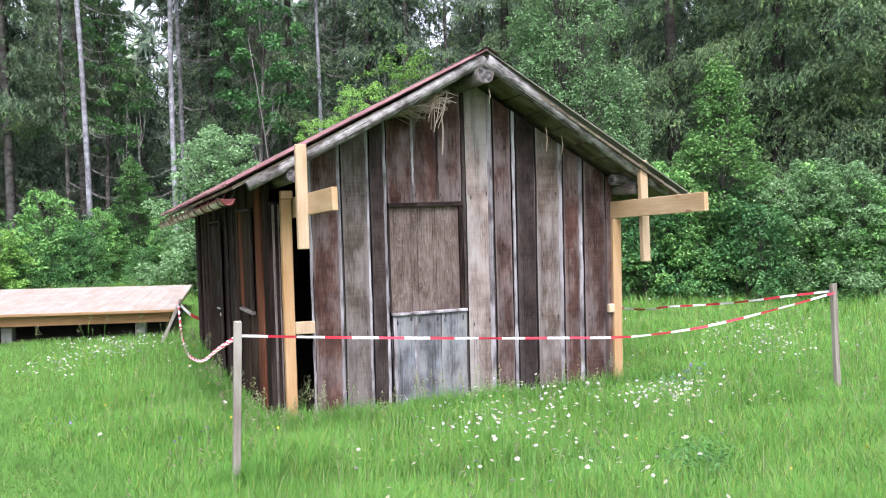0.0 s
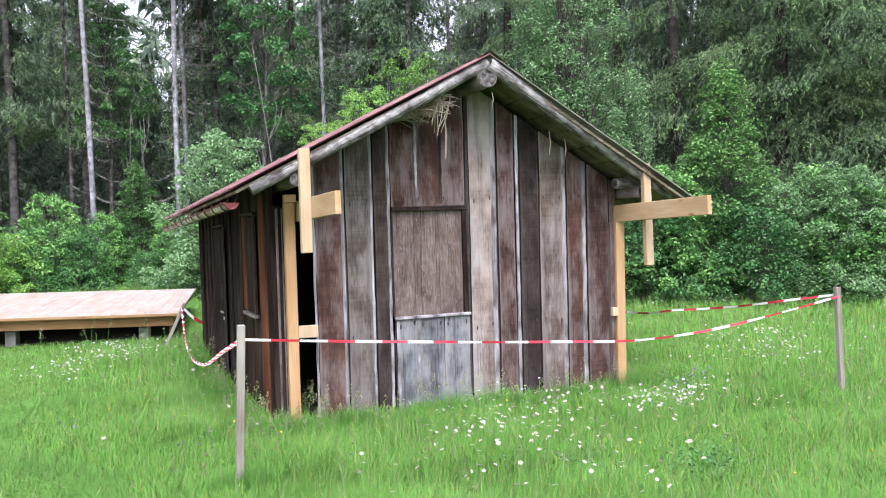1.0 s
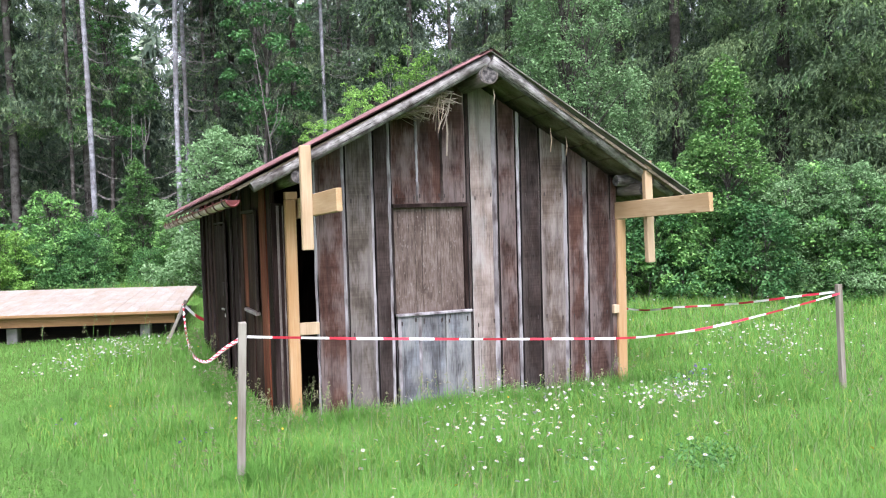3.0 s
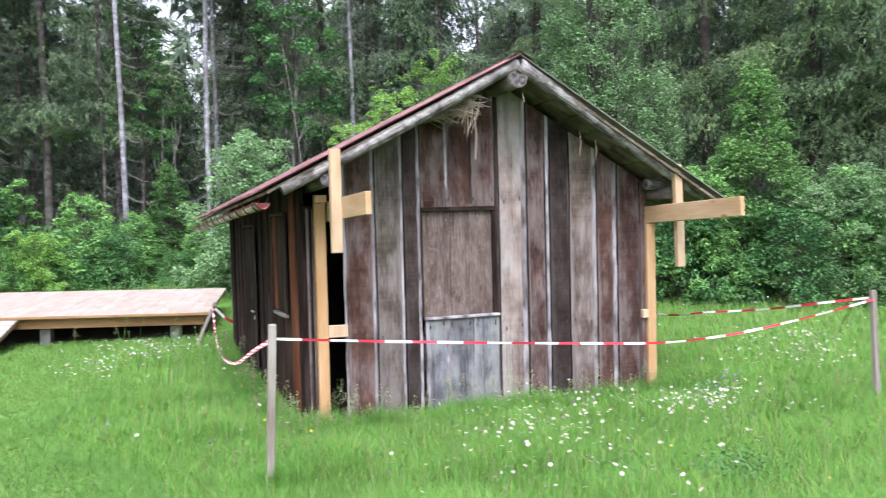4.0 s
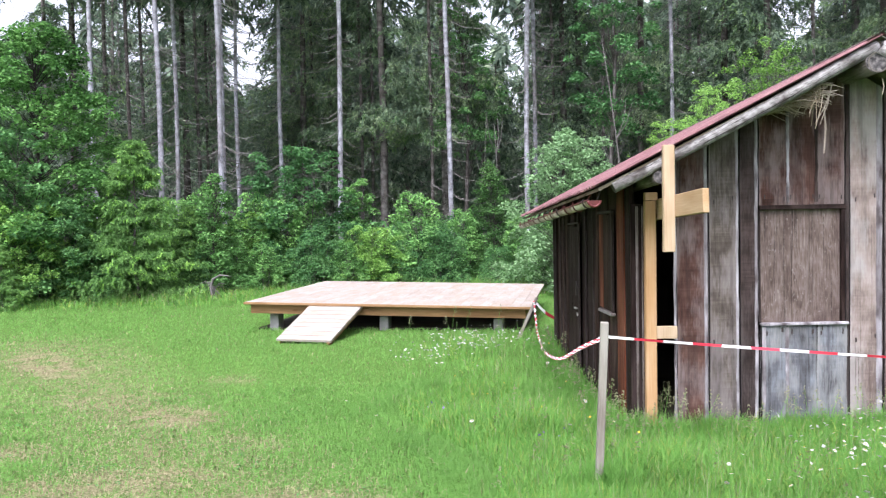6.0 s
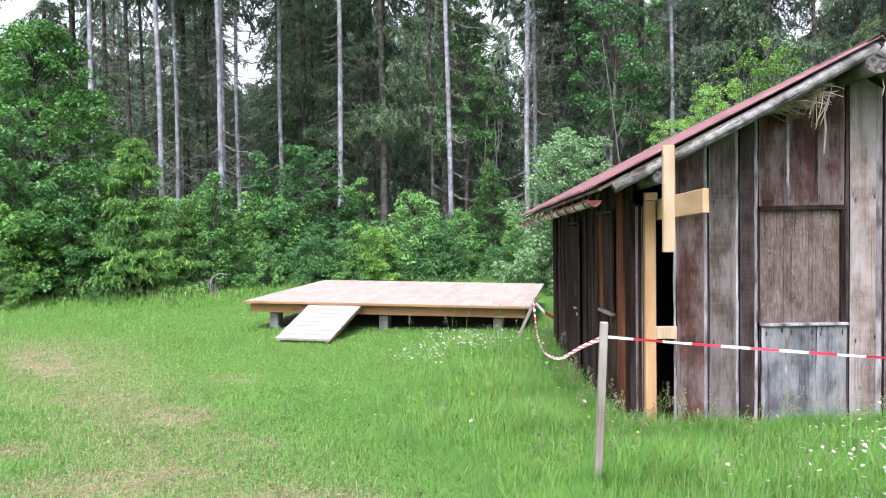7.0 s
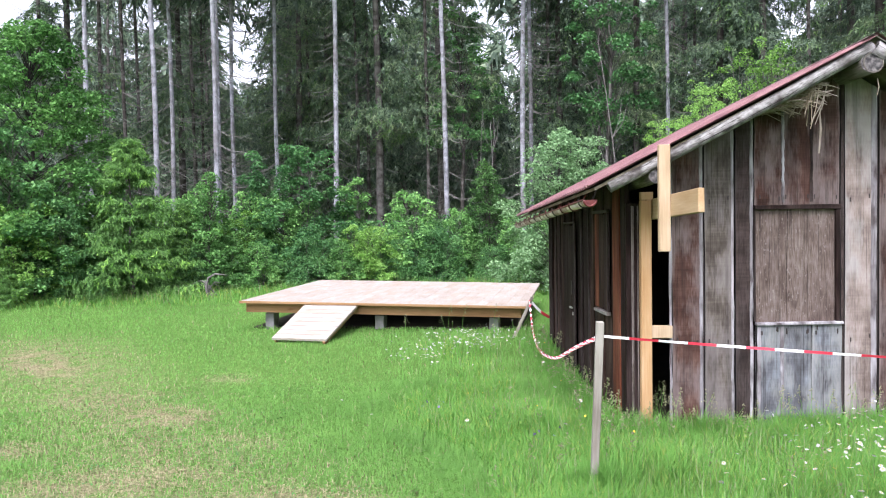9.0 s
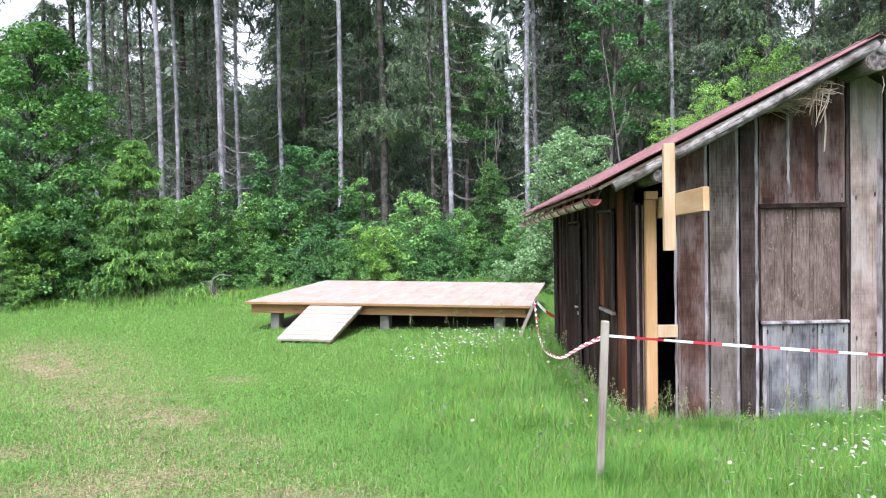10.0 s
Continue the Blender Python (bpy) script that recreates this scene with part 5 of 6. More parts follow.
# broad-leaved trees that stand out
plant(clump_tree(41, 5.9, 5.0, 230, 160, "leaf_beech", 0.086, "beech_tree", "broad yellow-green deciduous tree with layered foliage", "tree", 0.06, 0.55, 0.13, 1, "bark_deep", flat=0.40, drop=0.40, shell=0.48), [(24.2, 20.4, 0, 1.0)])
plant(clump_tree(46, 3.7, 3.2, 110, 120, "leaf_deep", 0.095, "beech_tree", "round deep green young deciduous tree", "tree", 0.03, 0.45, 0.15, 2, flat=0.5), [(26.4, 19.2, 0, 0.95), (22.6, 18.9, 140, 0.56), (8.5, 20.6, 30, 0.88)])
plant(clump_tree(42, 5.9, 2.6, 210, 105, "leaf_grey", 0.058, "birch_tree", "slender grey-green birch with airy crown", "tree", 0.16, 0.45, 0.13, 2, "bark_dark", 0.9, 0.6, 0.15), [(-32.0, 17.4, 0, 1.16), (-30.0, 18.4, 90, 0.98), (-35.0, 17.9, 90, 0.72)])
plant(clump_tree(43, 5.2, 3.0, 210, 90, "leaf_bright", 0.056, "young_maple", "bright yellow-green young tree behind the hut", "tree", 0.10, 0.50, 0.105, 3, shell=0.2), [(-20.4, 19.0, 0, 0.96), (-18.0, 18.5, 120, 0.82), (-15.7, 18.5, 200, 0.68), (-13.6, 18.4, 40, 0.54)])
plant(clump_tree(44, 3.5, 2.7, 120, 130, "leaf_grey", 0.074, "willow_bush", "grey-green willow bush rising above the belt", "bush", 0.08, 0.42, 0.15, 4), [(-8.4, 18.0, 0, 0.96), (-10.4, 17.6, 80, 0.74), (-46.4, 15.0, 40, 0.62), (-48.6, 14.8, 140, 0.60), (-44.2, 15.0, 240, 0.55)])
plant(clump_tree(45, 3.9, 2.9, 190, 75, "leaf_mid", 0.066, "young_maple", "feathery green young tree among the bushes", "tree", 0.06, 0.85, 0.12, 1, "bark_dark", 0.40, 0.35, 0.25), [(-41.0, 15.2, 0, 1.0), (-39.3, 16.2, 150, 0.70), (-3.8, 20.5, 150, 0.72)])
plant(clump_tree(47, 9.2, 3.4, 80, 90, "leaf_deep", 0.10, "young_maple", "tall airy green deciduous tree inside the wood", "tree", 0.40, 0.4, 0.13, 1, "bark_dark", 0.5, 0.3, 0.3), [(-11.6, 23.5, 0, 1.0), (-2.2, 26.0, 70, 0.9)])


def young_spruce(seed, high, reach):
    rng, rnd = np.random.default_rng(seed), random.Random(seed)
    t = thing("young_spruce", "young light green spruce among the bushes", "tree")
    v, f = [], []
    trunk_mesh(v, f, rnd, high, 0.035, 0.006, 7)
    put("trunk", v, f, M["bark_dark"], t, smooth=True)
    tri, fresh = strands(rng, 0.10, high, reach, 150, 28, 10, 0.17, 0.080, 0.024, 0.16, 0.85, 1.0)
    tris_object("crown", tri[~fresh], M["needles_young"], t)
    tagged(tris_object("fresh_growth", tri[fresh], M["needles_fresh"], t), "lighter green young shoots")
    return t


plant(young_spruce(51, 2.95, 1.5), [(18.9, 18.7, 0, 1.1), (15.6, 19.6, 100, 0.66), (26.4, 17.9, 60, 0.42)])


def bare_sapling(seed, high):
    rnd = random.Random(seed)
    t = thing("bare_sapling", "thin pale bare sapling with forked stem", "tree", group="bare saplings")
    v, f = [], []
    lean = rnd.uniform(-0.12, 0.12)
    pts = [(lean * high * (k / 5) ** 1.5, 0.03 * k, -0.1 + (high + 0.1) * k / 5) for k in range(6)]
    tube_faces(v, f, pts, [0.026, 0.022, 0.019, 0.015, 0.010, 0.005], 6)
    put("stem", v, f, M["dead_twig"], t, smooth=True)
    for _ in range(4):
        v, f = [], []
        k = rnd.randrange(2, 5)
        p, s = Vector(pts[k]), rnd.choice((-1, 1))
        q = p + Vector((s * rnd.uniform(0.2, 0.5), rnd.uniform(-0.3, 0.3), rnd.uniform(0.7, 1.3)))
        tube_faces(v, f, [p, p.lerp(q, 0.5) + Vector((s * 0.06, 0, -0.05)), q], [0.011, 0.008, 0.003], 5)
        put("branch", v, f, M["dead_twig"], t, smooth=True)
    return t


plant(bare_sapling(91, 5.6), [(-12.6, 20.5, 0, 1.0), (-3.2, 22.5, 120, 0.75)])
plant(bare_sapling(92, 4.4), [(-4.4, 22.5, 30, 0.9), (-22.5, 21, 10, 1.1)])


def dead_heap():
    rnd = random.Random(95)
    x, y = from_stand(14.0, 17.7)
    t = thing("dead_branches_heap", "heap of bleached dead branches before the bushes", "branches", (x, y, float(land(x, y))))
    for _ in range(9):
        v, f = [], []
        a = rnd.uniform(-0.5, 3.6)
        ln = rnd.uniform(0.4, 0.75)
        pts = [(0.2 * math.cos(a + 1) + math.cos(a) * ln * (s - 0.4), 0.2 * math.sin(a), 0.05 + 0.55 * math.sin(s * 2.2) * ln + rnd.uniform(-.02, .02)) for s in (0, 0.3, 0.6, 1.0)]
        tube_faces(v, f, pts, [0.013, 0.012, 0.009, 0.004], 5)
        put("branch", v, f, M["dead_twig"], t, smooth=True)
    v, f = [], []
    tube_faces(v, f, [(-0.12, 0, 0.0), (-0.16, 0, 0.24), (-0.12, 0.02, 0.42), (0.03, 0, 0.50), (0.26, 0, 0.47)], [0.026, 0.024, 0.022, 0.017, 0.008], 7)
    put("bent_branch", v, f, M["dead_twig"], t, smooth=True)


dead_heap()

# where the wood opens to the sky: bearing, half width, the elevation above which it is open (degrees)
CLEARINGS = [(25.4, 1.2, 11.0), (11.3, 0.9, 8.5), (18.4, -0.7, 5.5), (1.8, 0.3, 12.5), (-4.3, -0.4, 9.5), (-22.7, 0.2, 9.5)]


def canopy(bearing, dist, reach, height):
    """The height to which a tree may grow at this place."""
    for g, w, e in CLEARINGS:
        if abs(bearing - g) < w + math.degrees(reach * 0.38 / dist):
            height = min(height, 1.6 + dist * math.tan(radians(e)))
    return height


def far_woods():
    """The depth of the wood, many thin spruces that nobody could count."""
    rng, rnd = np.random.default_rng(61), random.Random(61)
    allt, v, f, dw, dfaces = [], [], [], [], []
    for i in range(175):
        bearing, dist = rnd.uniform(-62, 40), rnd.uniform(31, 56)
        x, y = from_stand(bearing, dist)
        h = canopy(bearing, dist, 2.4, rnd.uniform(11, 19))
        low = rnd.uniform(1.0, 4.5) if bearing < -8 else rnd.uniform(3.5, 6.5)
        tri, _ = strands(rng, min(low, h * 0.4), h, 2.5, 60, 9, 7, 0.9, 0.28, 0.065, 0.5, 0.85, 1.6)
        allt.append(tri + np.array([x, y, GROUND]))
        tube_faces(v, f, [(x, y, GROUND - 0.2), (x + rnd.uniform(-.2, .2), y, h * 0.5), (x, y, h)], [0.10, 0.07, 0.02], 5)
        if dist < 46:
            dv, df = dead_branches(rnd, 1.2, 6.5, 16, 1.5)
            k = len(dw)
            dw += [(x + q[0], y + q[1], q[2]) for q in dv]
            dfaces += [tuple(k + j for j in q) for q in df]
    tagged(put("far_deadwood", dw, dfaces, M["dead_twig"]), "thin bare dead branches deep in the forest", "forest", kind="stuff")
    ob = tris_object("far_woods", np.concatenate(allt), M["needles_dark"])
    tagged(ob, "dark depth of the spruce forest", "forest", kind="stuff")
    ob = put("far_stems", v, f, M["bark_dark"])
    tagged(ob, "thin dark stems deep in the forest", "forest", kind="stuff")


far_woods()


def wood_backdrop():
    """The far side of the wood: close-set spruce shapes in tiers, so distant that they stand as one dark mass."""
    rng, rnd = np.random.default_rng(63), random.Random(63)
    q = []
    for i in range(360):
        bearing, dist = rnd.uniform(-80, 60), rnd.uniform(58, 84)
        x, y = from_stand(bearing, dist)
        h = canopy(bearing, dist, 2.8, rnd.uniform(14, 21.5))
        if 12 < bearing < 21 and rnd.random() < 0.35:
            h = min(h, rnd.uniform(7, 14))
        tri, _ = strands(rng, 0.2, h, 3.2, 40, 5, 4, 1.4, 1.1, 0.34, 0.5, 0.8, 1.2)
        q.append(tri + np.array([x, y, GROUND]))
    ob = tris_object("backdrop", np.concatenate(q), M["needles_dark"])
    tagged(ob, "far dark mass of the spruce forest", "forest", kind="structure")


wood_backdrop()


# undergrowth that closes the wood near the ground
def undergrowth():
    rng = np.random.default_rng(62)
    n = 42000
    b = np.radians(rng.uniform(-60, 38, n))
    right = np.degrees(b) < -30
    d = np.where(right, rng.uniform(16.2, 24, n), rng.uniform(20.5, 32, n))
    h = rng.random(n) ** 1.3 * np.where(right, 1.3, 1.5)
    c = np.stack([STAND[0] - np.sin(b) * d, STAND[1] + np.cos(b) * d, GROUND + 0.08 + h], axis=1)
    ob = quads_object("undergrowth", leaf_quads(rng, c, 0.14, 0.09, up=0.5), M["leaf_deep"])
    tagged(ob, "low leafy undergrowth on the forest floor", "undergrowth", kind="stuff")


undergrowth()

# ---- meadow ----
HUT_BOX = (-0.04, 3.04, 0.0, 4.05)


def grass_height(x, y):
    """Long by the hut and on its open side, short where it was mown, thin on the trodden way."""
    edge = x + 1.35 + 0.10 * y + 0.25 * np.sin(y * 1.7) + 0.15 * np.sin(x * 3 + y)
    tall = np.clip(edge / 1.3 + 0.5, 0, 1)
    tall = np.where(y > 5.2, np.clip((x - 0.2) / 0.8, 0, 1), tall)
    ca, sa = math.cos(radians(-DECK_TURN)), math.sin(radians(-DECK_TURN))
    du, dv = (x - DECK_AT[0]) * ca - (y - DECK_AT[1]) * sa, (x - DECK_AT[0]) * sa + (y - DECK_AT[1]) * ca
    front = np.clip((dv + 1.5) / 1.1, 0, 1) * (du > -0.4) * (du < DECK_W + 0.3)
    tall = tall * (1 - 0.75 * front)
    by_deck = ((du > -0.3) & (du < DECK_W + 0.4) & (dv > -0.22) & (dv < 0.25)) * 0.22
    tall = np.maximum(tall, by_deck)
    edge_of_wood = np.clip((np.hypot(x - STAND[0], y - STAND[1]) - np.where(x > 4.5, 15.6, 16.6 + 0.4 * np.sin(x * 1.3))) / 1.2, 0, 1)
    # trampled where the slack tape lies
    tall = tall * np.where((x > -0.8) & (x < -0.12) & (y > 1.0) & (y < 4.8), 0.45, 1.0)
    return 0.020 + 0.122 * np.maximum(tall, edge_of_wood * 1.3)


def blades(rng, x, y, high, wide, lean):
    """Kite-shaped blades that bend over at mid height."""
    n = len(x)
    a = rng.uniform(0, 2 * np.pi, n)
    base = np.stack([x, y, land(x, y) - 0.03], axis=1)
    side = np.stack([np.cos(a), np.sin(a), 0 * a], axis=1) * (wide / 2)[:, None]
    fwd = np.stack([-np.sin(a), np.cos(a), 0 * a], axis=1)
    up = np.zeros((n, 3))
    up[:, 2] = high + 0.03
    b = (high * lean)[:, None]
    mid = base + up * 0.55 + fwd * b * 0.28
    tip = base + up * (1 - 0.25 * lean[:, None]) + fwd * b
    return np.stack([base, mid + side, tip, mid - side], axis=1)


def meadow_points(rng, n, r0, r1, fall, b0=-58, b1=40):
    u = rng.random(n)
    k = 2 - fall
    r = (r0 ** k + u * (r1 ** k - r0 ** k)) ** (1 / k)
    b = np.radians(rng.uniform(b0, b1, n) + rng.normal(size=n) * 2.0)
    x, y = STAND[0] - np.sin(b) * r, STAND[1] + np.cos(b) * r
    inside = (x > HUT_BOX[0]) & (x < HUT_BOX[1]) & (y > HUT_BOX[2]) & (y < HUT_BOX[3])
    ca, sa = math.cos(radians(-DECK_TURN)), math.sin(radians(-DECK_TURN))
    dx, dy = x - DECK_AT[0], y - DECK_AT[1]
    u1, v1 = dx * ca - dy * sa, dx * sa + dy * ca
    under = (u1 > 0.05) & (u1 < DECK_W) & (v1 > 0.28) & (v1 < DECK_D)
    keep = ~(inside | under)
    return x[keep], y[keep], r[keep]


def grass_object(name, quads, material, label):
    return tagged(quads_object(name, quads, material), label, "grass", kind="stuff")


def build_grass():
    rng = np.random.default_rng(71)
    for name, n, r0, r1, fall, w0, w1 in (("grass", 330000, 3.6, 9.0, 1.25, 0.0024, 0.00028), ("grass_beyond", 190000, 9.0, 21.5, 1.3, 0.0016, 0.00045)):
        x, y, r = meadow_points(rng, n, r0, r1, fall)
        worn = worn_at(x, y)
        thin = rng.random(len(x)) > worn * 0.9
        x, y, r, worn = x[thin], y[thin], r[thin], worn[thin]
        clump = 0.80 + 0.4 * np.abs(np.sin(x * 2.3 + 1.3 * np.sin(y * 1.9)) * np.cos(y * 2.7 + np.sin(x * 1.7)))
        tall = grass_height(x, y)
        high = tall * clump * rng.uniform(0.5, 1.45, len(x)) * (1 - 0.4 * worn) + 0.012
        wide = (w0 + w1 * r) * rng.uniform(0.7, 1.3, len(x)) * np.where(tall < 0.06, 1.25, 1.0)
        lean = rng.uniform(0.2, 1.25, len(x)) + np.where(tall < 0.06, 0.5, 0.0)
        q = blades(rng, x, y, high, wide, lean)
        pale = rng.random(len(x)) < 0.13 + 0.32 * worn
        short = tall < 0.075
        grass_object(name, q[~pale & ~short], M["grass"], "fresh green long meadow grass by the hut")
        grass_object(name.replace("grass", "lawn"), q[~pale & short], M["lawn"], "short mown green meadow grass")
        withered = pale & short & (rng.random(len(x)) < 0.12 + 1.2 * worn)
        grass_object(name.replace("grass", "withered_grass"), q[withered], M["clipping"], "withered straw-coloured blades in the mown grass")
        grass_object("pale_" + name, q[pale & ~short], M["grass_pale"], "yellowish older blades among the meadow grass")
    # unmown tufts along the foot of the walls and round the posts
    n = 15000
    foot = rng.random(n)
    x = np.where(foot < 0.55, rng.uniform(-0.2, 3.3, n), np.where(foot < 0.9, -0.14 - np.abs(rng.normal(size=n)) * 0.14, rng.normal(-0.59, 0.10, n)))
    y = np.where(foot < 0.55, -0.07 - np.abs(rng.normal(size=n)) * 0.12, np.where(foot < 0.9, rng.uniform(-0.3, 4.3, n), rng.normal(-1.36, 0.10, n)))
    tuft = 0.55 + 0.45 * np.sin(x * 7.1 + 2 * np.sin(y * 5.3)) * np.sin(y * 6.3 + x * 2.7)
    high = rng.uniform(0.08, 0.27, n) * (0.45 + 0.75 * tuft)
    grass_object("wall_tufts", blades(rng, x, y, high, rng.uniform(0.0025, 0.0050, n), rng.uniform(0.15, 0.9, n)), M["grass"], "unmown grass tufts along the hut and the posts")
    # the meadow on the other sides, thinning out with distance
    x, y, r = meadow_points(rng, 90000, 0.02, 11.0, 0.75, -180, 180)
    bearing = np.degrees(np.arctan2(STAND[0] - x, y - STAND[1]))
    out = ((bearing < -54) | (bearing > 36) | (r < 3.8)) & ~((x > -0.3) & (x < 3.2) & (y > -0.2) & (y < 4.3))
    x, y = x[out], y[out]
    high = grass_height(x, y) * rng.uniform(0.6, 1.4, len(x)) + 0.03
    grass_object("grass_around", blades(rng, x, y, high, np.full(len(x), 0.010), rng.uniform(0.2, 1.1, len(x))), M["grass"], "green meadow grass on the open side")
    # pale dry stalks among it, thin and upright where the grass is long
    x, y, r = meadow_points(rng, 34000, 3.6, 20, 1.4)
    tall = grass_height(x, y)
    long_ = (tall > 0.08) | (rng.random(len(x)) < 0.15)
    x, y, r, tall = x[long_], y[long_], r[long_], tall[long_]
    high = tall * rng.uniform(0.9, 1.9, len(x)) + 0.02
    grass_object("dry_stalks", blades(rng, x, y, high, 0.0012 + 0.00025 * r, rng.uniform(0.1, 0.6, len(x))), M["grass_dry"], "pale dry grass stalks in the meadow")
    # dead clippings that lie on the trodden way
    x, y, r = meadow_points(rng, 150000, 3.8, 13, 1.2, 0, 40)
    lie = rng.random(len(x)) < worn_at(x, y) ** 1.3 * 0.95 + 0.015
    x, y, r = x[lie], y[lie], r[lie]
    c = np.stack([x, y, land(x, y) - 0.006 + rng.uniform(0, 0.014, len(x))], axis=1)
    q = leaf_quads(rng, c, 0.026, 0.006, up=3.0)
    tagged(quads_object("clippings", q, M["clipping"]), "dry straw-coloured clippings lying on the worn way", "clippings", kind="stuff")


build_grass()


def broad_leaves():
    """Low broad-leaved herbs between the grass blades: clover and plantain, and one dark bushy clump by the flowers."""
    rng = np.random.default_rng(74)
    x, y, r = meadow_points(rng, 12000, 3.8, 12, 1.3, -50, 34)
    patch = np.sin(x * 3.1 + 2 * np.sin(y * 2.3)) * np.cos(y * 2.9 + 1.5 * np.sin(x * 1.9)) + rng.normal(size=len(x)) * 0.3
    k = (patch > 0.55) & (grass_height(x, y) < 0.09)
    x, y = x[k], y[k]
    c = np.stack([x, y, land(x, y) + rng.uniform(0.0, 0.03, len(x))], axis=1)
    q = [leaf_quads(rng, c, 0.024, 0.018, up=1.6)]
    for bx, by, n, h in ((2.0, -2.45, 420, 0.22), (1.45, -2.1, 120, 0.15), (3.3, -0.5, 160, 0.2)):
        p = np.array([[bx, by, float(land(bx, by))]]) + rng.normal(size=(n, 3)) * np.array([0.13, 0.11, 0]) + np.array([0, 0, 1]) * rng.random((n, 1)) * h
        q.append(leaf_quads(rng, p, 0.045, 0.016, up=0.5))
    tagged(quads_object("meadow_herbs", np.concatenate(q), M["herb"]), "low bluish-green broad-leaved herbs in the meadow", "herbs", kind="stuff")


broad_leaves()


def build_seed_grass():
    """Tall flowering grass along the walls and round the post."""
    rng, rnd = np.random.default_rng(73), random.Random(73)
    v, f, q = [], [], []
    spots_ = [(rnd.uniform(-0.25, 3.1), -0.12 - abs(rnd.gauss(0, 0.12))) for _ in range(55)]
    spots_ += [(-0.16 - abs(rnd.gauss(0, 0.2)), rnd.uniform(-0.5, 4.2)) for _ in range(70)]
    spots_ += [(0.1 + rnd.uniform(0, 0.13), 0.05 + rnd.uniform(0, 0.15)) for _ in range(10)]
    spots_ += [(rnd.uniform(-1.2, 0.1), rnd.uniform(-1.9, 0.2)) for _ in range(16)]
    spots_ += [(rnd.uniform(-2.2, -0.4), rnd.uniform(4.0, 5.1)) for _ in range(8)]
    spots_ += [(rnd.uniform(0, 5.5), rnd.uniform(-3, -0.3)) for _ in range(40)]
    for x, y in spots_:
        g = float(land(x, y))
        h = rnd.uniform(0.20, 0.38)
        lx, ly = rnd.uniform(-.1, .1), rnd.uniform(-.1, .06)
        tube_faces(v, f, [(x, y, g - 0.02), (x + lx * 0.4, y + ly * 0.4, g + h * 0.6), (x + lx, y + ly, g + h)], [0.0022, 0.0018, 0.001], 3)
        m = rnd.randrange(14, 30)
        s = rng.random((m, 1))
        c = np.array([[x + lx, y + ly, g + h]]) + np.concatenate([rng.normal(size=(m, 2)) * 0.022 * (1.1 - s), -0.02 - 0.13 * (1 - s)], axis=1) + np.array([[0, 0, 0.05]])
        q.append(leaf_quads(rng, c, 0.024, 0.009, up=0.0))
    put("seed_grass", v, f, M["grass"])
    tagged(bpy.data.objects["seed_grass"], "tall flowering grass stems along the hut", "grass", kind="stuff")
    ob = quads_object("seed_heads", np.concatenate(q), M["seed_head"])
    tagged(ob, "fluffy pale grass seed heads along the hut", "grass", kind="stuff")


build_seed_grass()


def daisy_parts(parent):
    """A stem, a ring of white rays and a yellow disc."""
    v, f = [], []
    tube_faces(v, f, [(0, 0, 0), (0.01, 0, 0.5), (0.0, 0, 0.99)], [0.0022, 0.002, 0.0018], 4)
    put("stem", v, f, M["grass"], parent)
    v, f = [], []
    n = 13
    for k in range(n):
        a = 2 * math.pi * k / n
        v.append((0.007 * math.cos(a - math.pi / n), 0.007 * math.sin(a - math.pi / n), 0.0))
    f.append(tuple(range(n)))
    for k in range(n):
        a = 2 * math.pi * k / n
        c, s = math.cos(a), math.sin(a)
        i = len(v)
        v += [(c * 0.020 + s * 0.0040, s * 0.020 - c * 0.0040, 0.002), (c * 0.028, s * 0.028, -0.001), (c * 0.020 - s * 0.0040, s * 0.020 + c * 0.0040, 0.002)]
        f.append((k, i, i + 1, i + 2, (k + 1) % n))
    put("corolla", v, f, M["petal"], parent)
    bm = bmesh.new()
    bmesh.ops.create_uvsphere(bm, u_segments=7, v_segments=4, radius=0.008, matrix=Matrix.Diagonal((1, 1, 0.5, 1)))
    part("disc", bm, M["yolk"], parent)


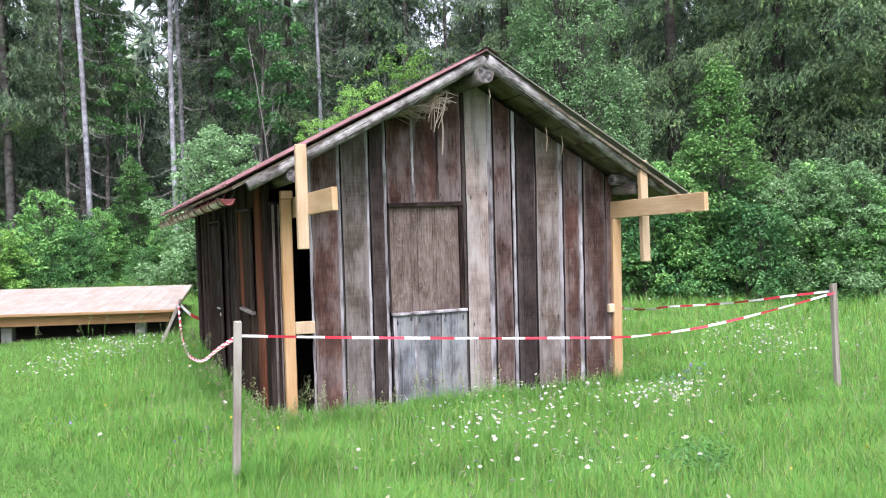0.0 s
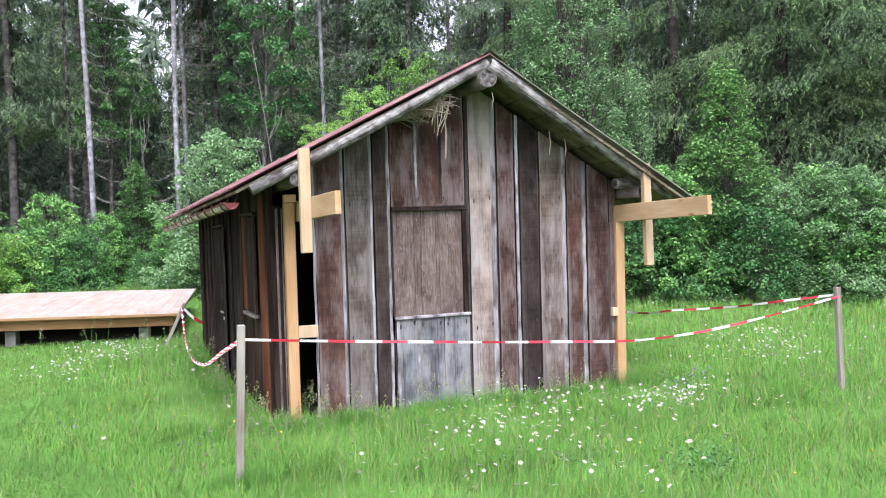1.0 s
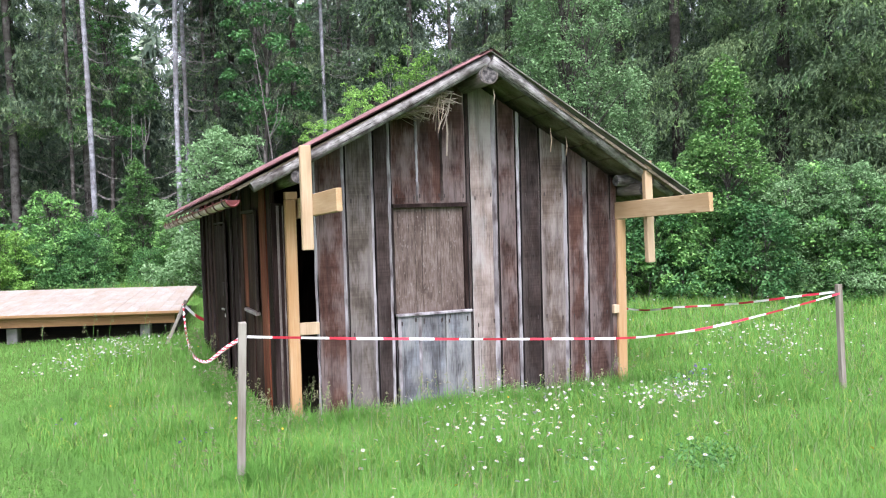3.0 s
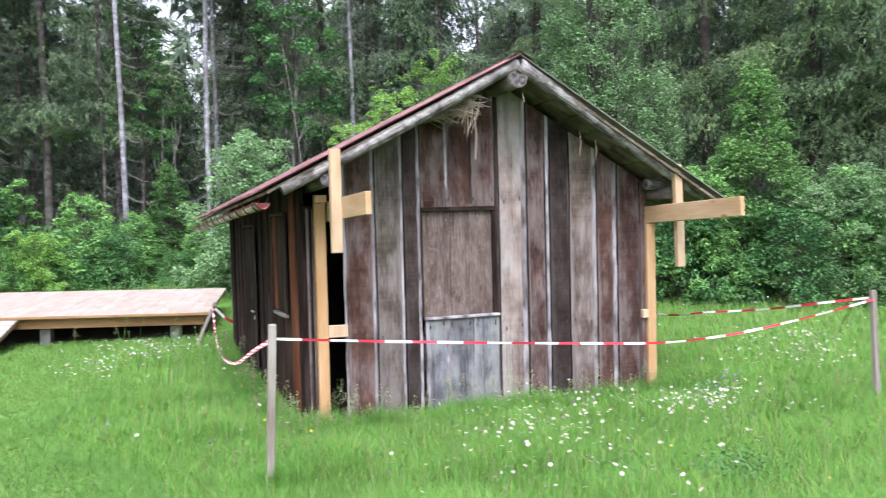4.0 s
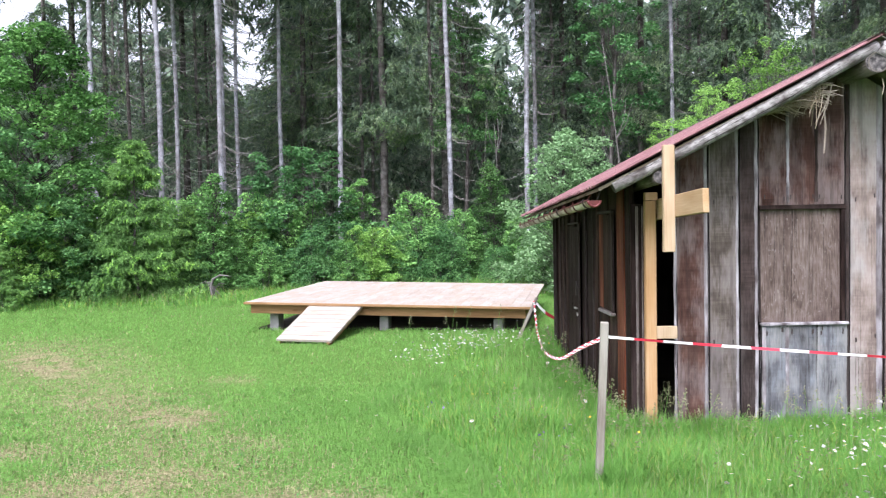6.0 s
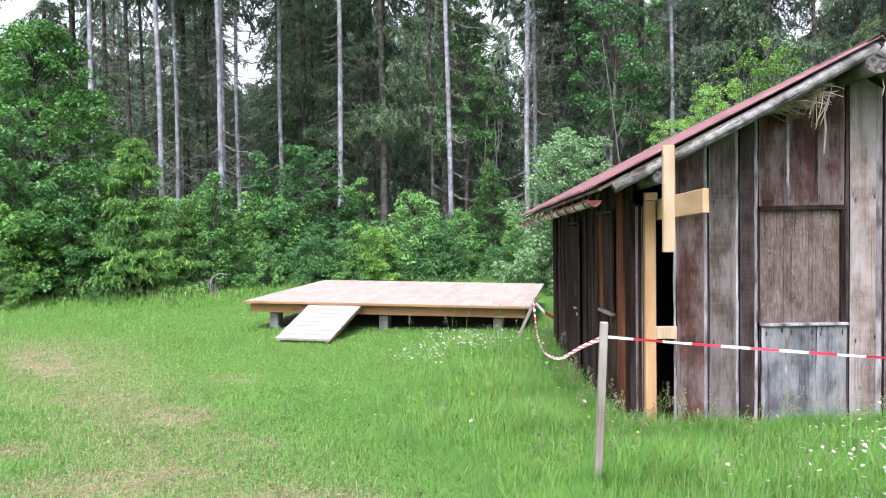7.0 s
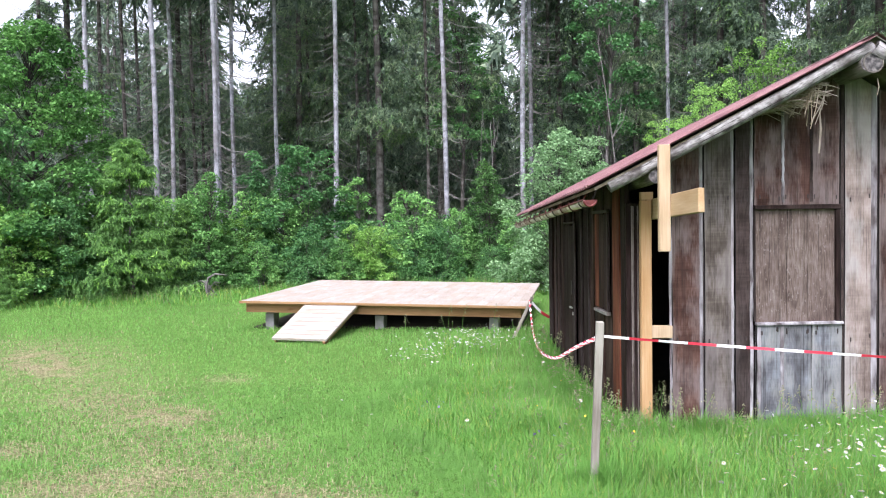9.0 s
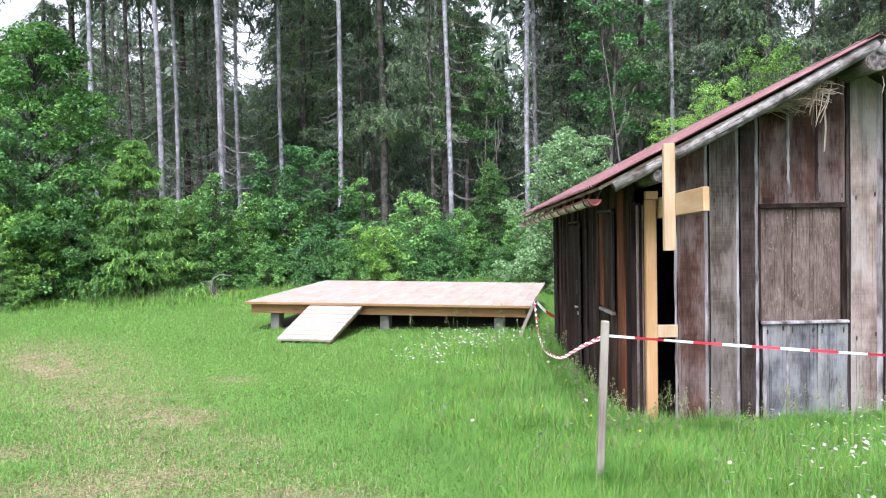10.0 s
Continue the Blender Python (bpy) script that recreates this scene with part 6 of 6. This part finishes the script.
def build_daisies():
    rnd = random.Random(81)
    places = []

    def cluster(x, y, sx, sy, n):
        for _ in range(n):
            places.append((rnd.gauss(x, sx), rnd.gauss(y, sy)))
    cluster(1.20, -1.62, 0.34, 0.33, 90)
    cluster(1.75, -1.15, 0.35, 0.25, 34)
    cluster(2.55, -1.42, 0.20, 0.12, 56)
    cluster(0.45, -2.35, 0.35, 0.25, 16)
    cluster(1.1, -2.75, 0.4, 0.25, 20)
    cluster(2.1, -2.45, 0.10, 0.08, 6)
    cluster(3.2, -1.95, 0.18, 0.1, 6)
    cluster(-0.05, -2.05, 0.03, 0.03, 2)
    cluster(4.95, 0.25, 0.35, 0.3, 34)
    cluster(4.3, -0.6, 0.4, 0.3, 26)
    cluster(3.6, -0.9, 0.5, 0.5, 14)
    cluster(-1.65, 2.2, 0.16, 0.25, 22)
    cluster(-1.1, 3.4, 0.35, 0.55, 24)
    cluster(-0.9, 4.3, 0.5, 0.4, 14)
    cluster(6.5, 1.5, 1.4, 1.2, 8)
    cluster(-0.4, 1.6, 0.15, 0.9, 14)
    cluster(-0.6, -0.5, 0.7, 0.5, 5)
    proto = thing("oxeye_daisy", "white ox-eye daisy with yellow centre in the grass", "flower", group="daisies in the meadow")
    daisy_parts(proto)
    first = True
    for x, y in places:
        if HUT_BOX[0] - 0.05 < x < HUT_BOX[1] + 0.05 and -0.1 < y < HUT_BOX[3]:
            continue
        h = rnd.uniform(0.24, 0.38) * (0.5 if y > 3.3 else 1.0)
        d = proto if first else copy_thing(proto, Matrix())
        first = False
        d.matrix_basis = pose(x, y, float(land(x, y)) - 0.01, rnd.uniform(-7, 7), rnd.uniform(-7, 7), rnd.uniform(0, 360))
        kids = {o.name.split(".")[0]: o for o in d.children}
        s, r, c = kids["stem"], kids["corolla"], kids["disc"]
        s.scale = (1, 1, h)
        r.location, c.location = (0, 0, h), (0, 0, h + 0.002)
        k = rnd.uniform(0.40, 0.66)
        r.scale = (k, k, 1)
        r.rotation_euler = c.rotation_euler = (radians(rnd.uniform(-35, 45)), radians(rnd.uniform(-35, 25)), 0)
        c.scale = (k, k, k)


build_daisies()


def far_daisies():
    """Small white flower heads strewn thickly in the meadow further off."""
    rng = np.random.default_rng(85)
    q = []
    for x, y, sx, sy, n in ((1.05, -1.7, 0.42, 0.34, 40), (1.8, -1.15, 0.3, 0.2, 24), (4.95, 0.2, 0.4, 0.35, 60), (4.2, -0.7, 0.35, 0.3, 40), (2.5, -1.5, 0.22, 0.12, 40), (-1.25, 3.2, 0.3, 0.5, 70), (-0.95, 4.0, 0.35, 0.35, 70), (-1.6, 2.3, 0.22, 0.3, 40), (2.6, -1.4, 0.2, 0.12, 30), (7, 1.8, 1.5, 1.2, 40)):
        cx, cy = rng.normal(x, sx, n), rng.normal(y, sy, n)
        c = np.stack([cx, cy, land(cx, cy) + rng.uniform(0.27, 0.38, n) * np.where(cy > 3.3, 0.45, 1.0)], axis=1)
        c = c[~((c[:, 0] > -0.15) & (c[:, 0] < 3.15) & (c[:, 1] > -0.1) & (c[:, 1] < 4.2))]
        q.append(leaf_quads(rng, c, 0.026, 0.026, up=0.8))
    ob = quads_object("small_daisies", np.concatenate(q), M["petal"])
    tagged(ob, "small white daisy heads strewn in the meadow", "flower", kind="stuff")


far_daisies()


def build_bellflowers():
    rng, rnd = np.random.default_rng(83), random.Random(83)
    q = []
    for x, y, n in ((3.55, -0.55, 12), (3.2, -0.75, 9), (-0.9, -0.9, 5), (-1.6, 0.1, 4)):
        c = np.array([[x, y, GROUND + 0.24]]) + rng.normal(size=(n, 3)) * np.array([0.07, 0.05, 0.035])
        q.append(leaf_quads(rng, c, 0.03, 0.02, up=0.2))
    ob = quads_object("bellflowers", np.concatenate(q), M["bell"])
    tagged(ob, "small violet meadow flowers in the grass", "flower", kind="stuff")
    c = np.stack([rng.uniform(-1.4, 5.5, 60), rng.uniform(-3, 4.5, 60), GROUND + rng.uniform(0.14, 0.24, 60)], axis=1)
    c = c[~((c[:, 0] > -0.1) & (c[:, 0] < 3.1) & (c[:, 1] > -0.1))]
    ob = quads_object("buttercups", leaf_quads(rng, c, 0.022, 0.02, up=1.0), M["yolk"])
    tagged(ob, "tiny yellow buttercups in the grass", "flower", kind="stuff")


build_bellflowers()
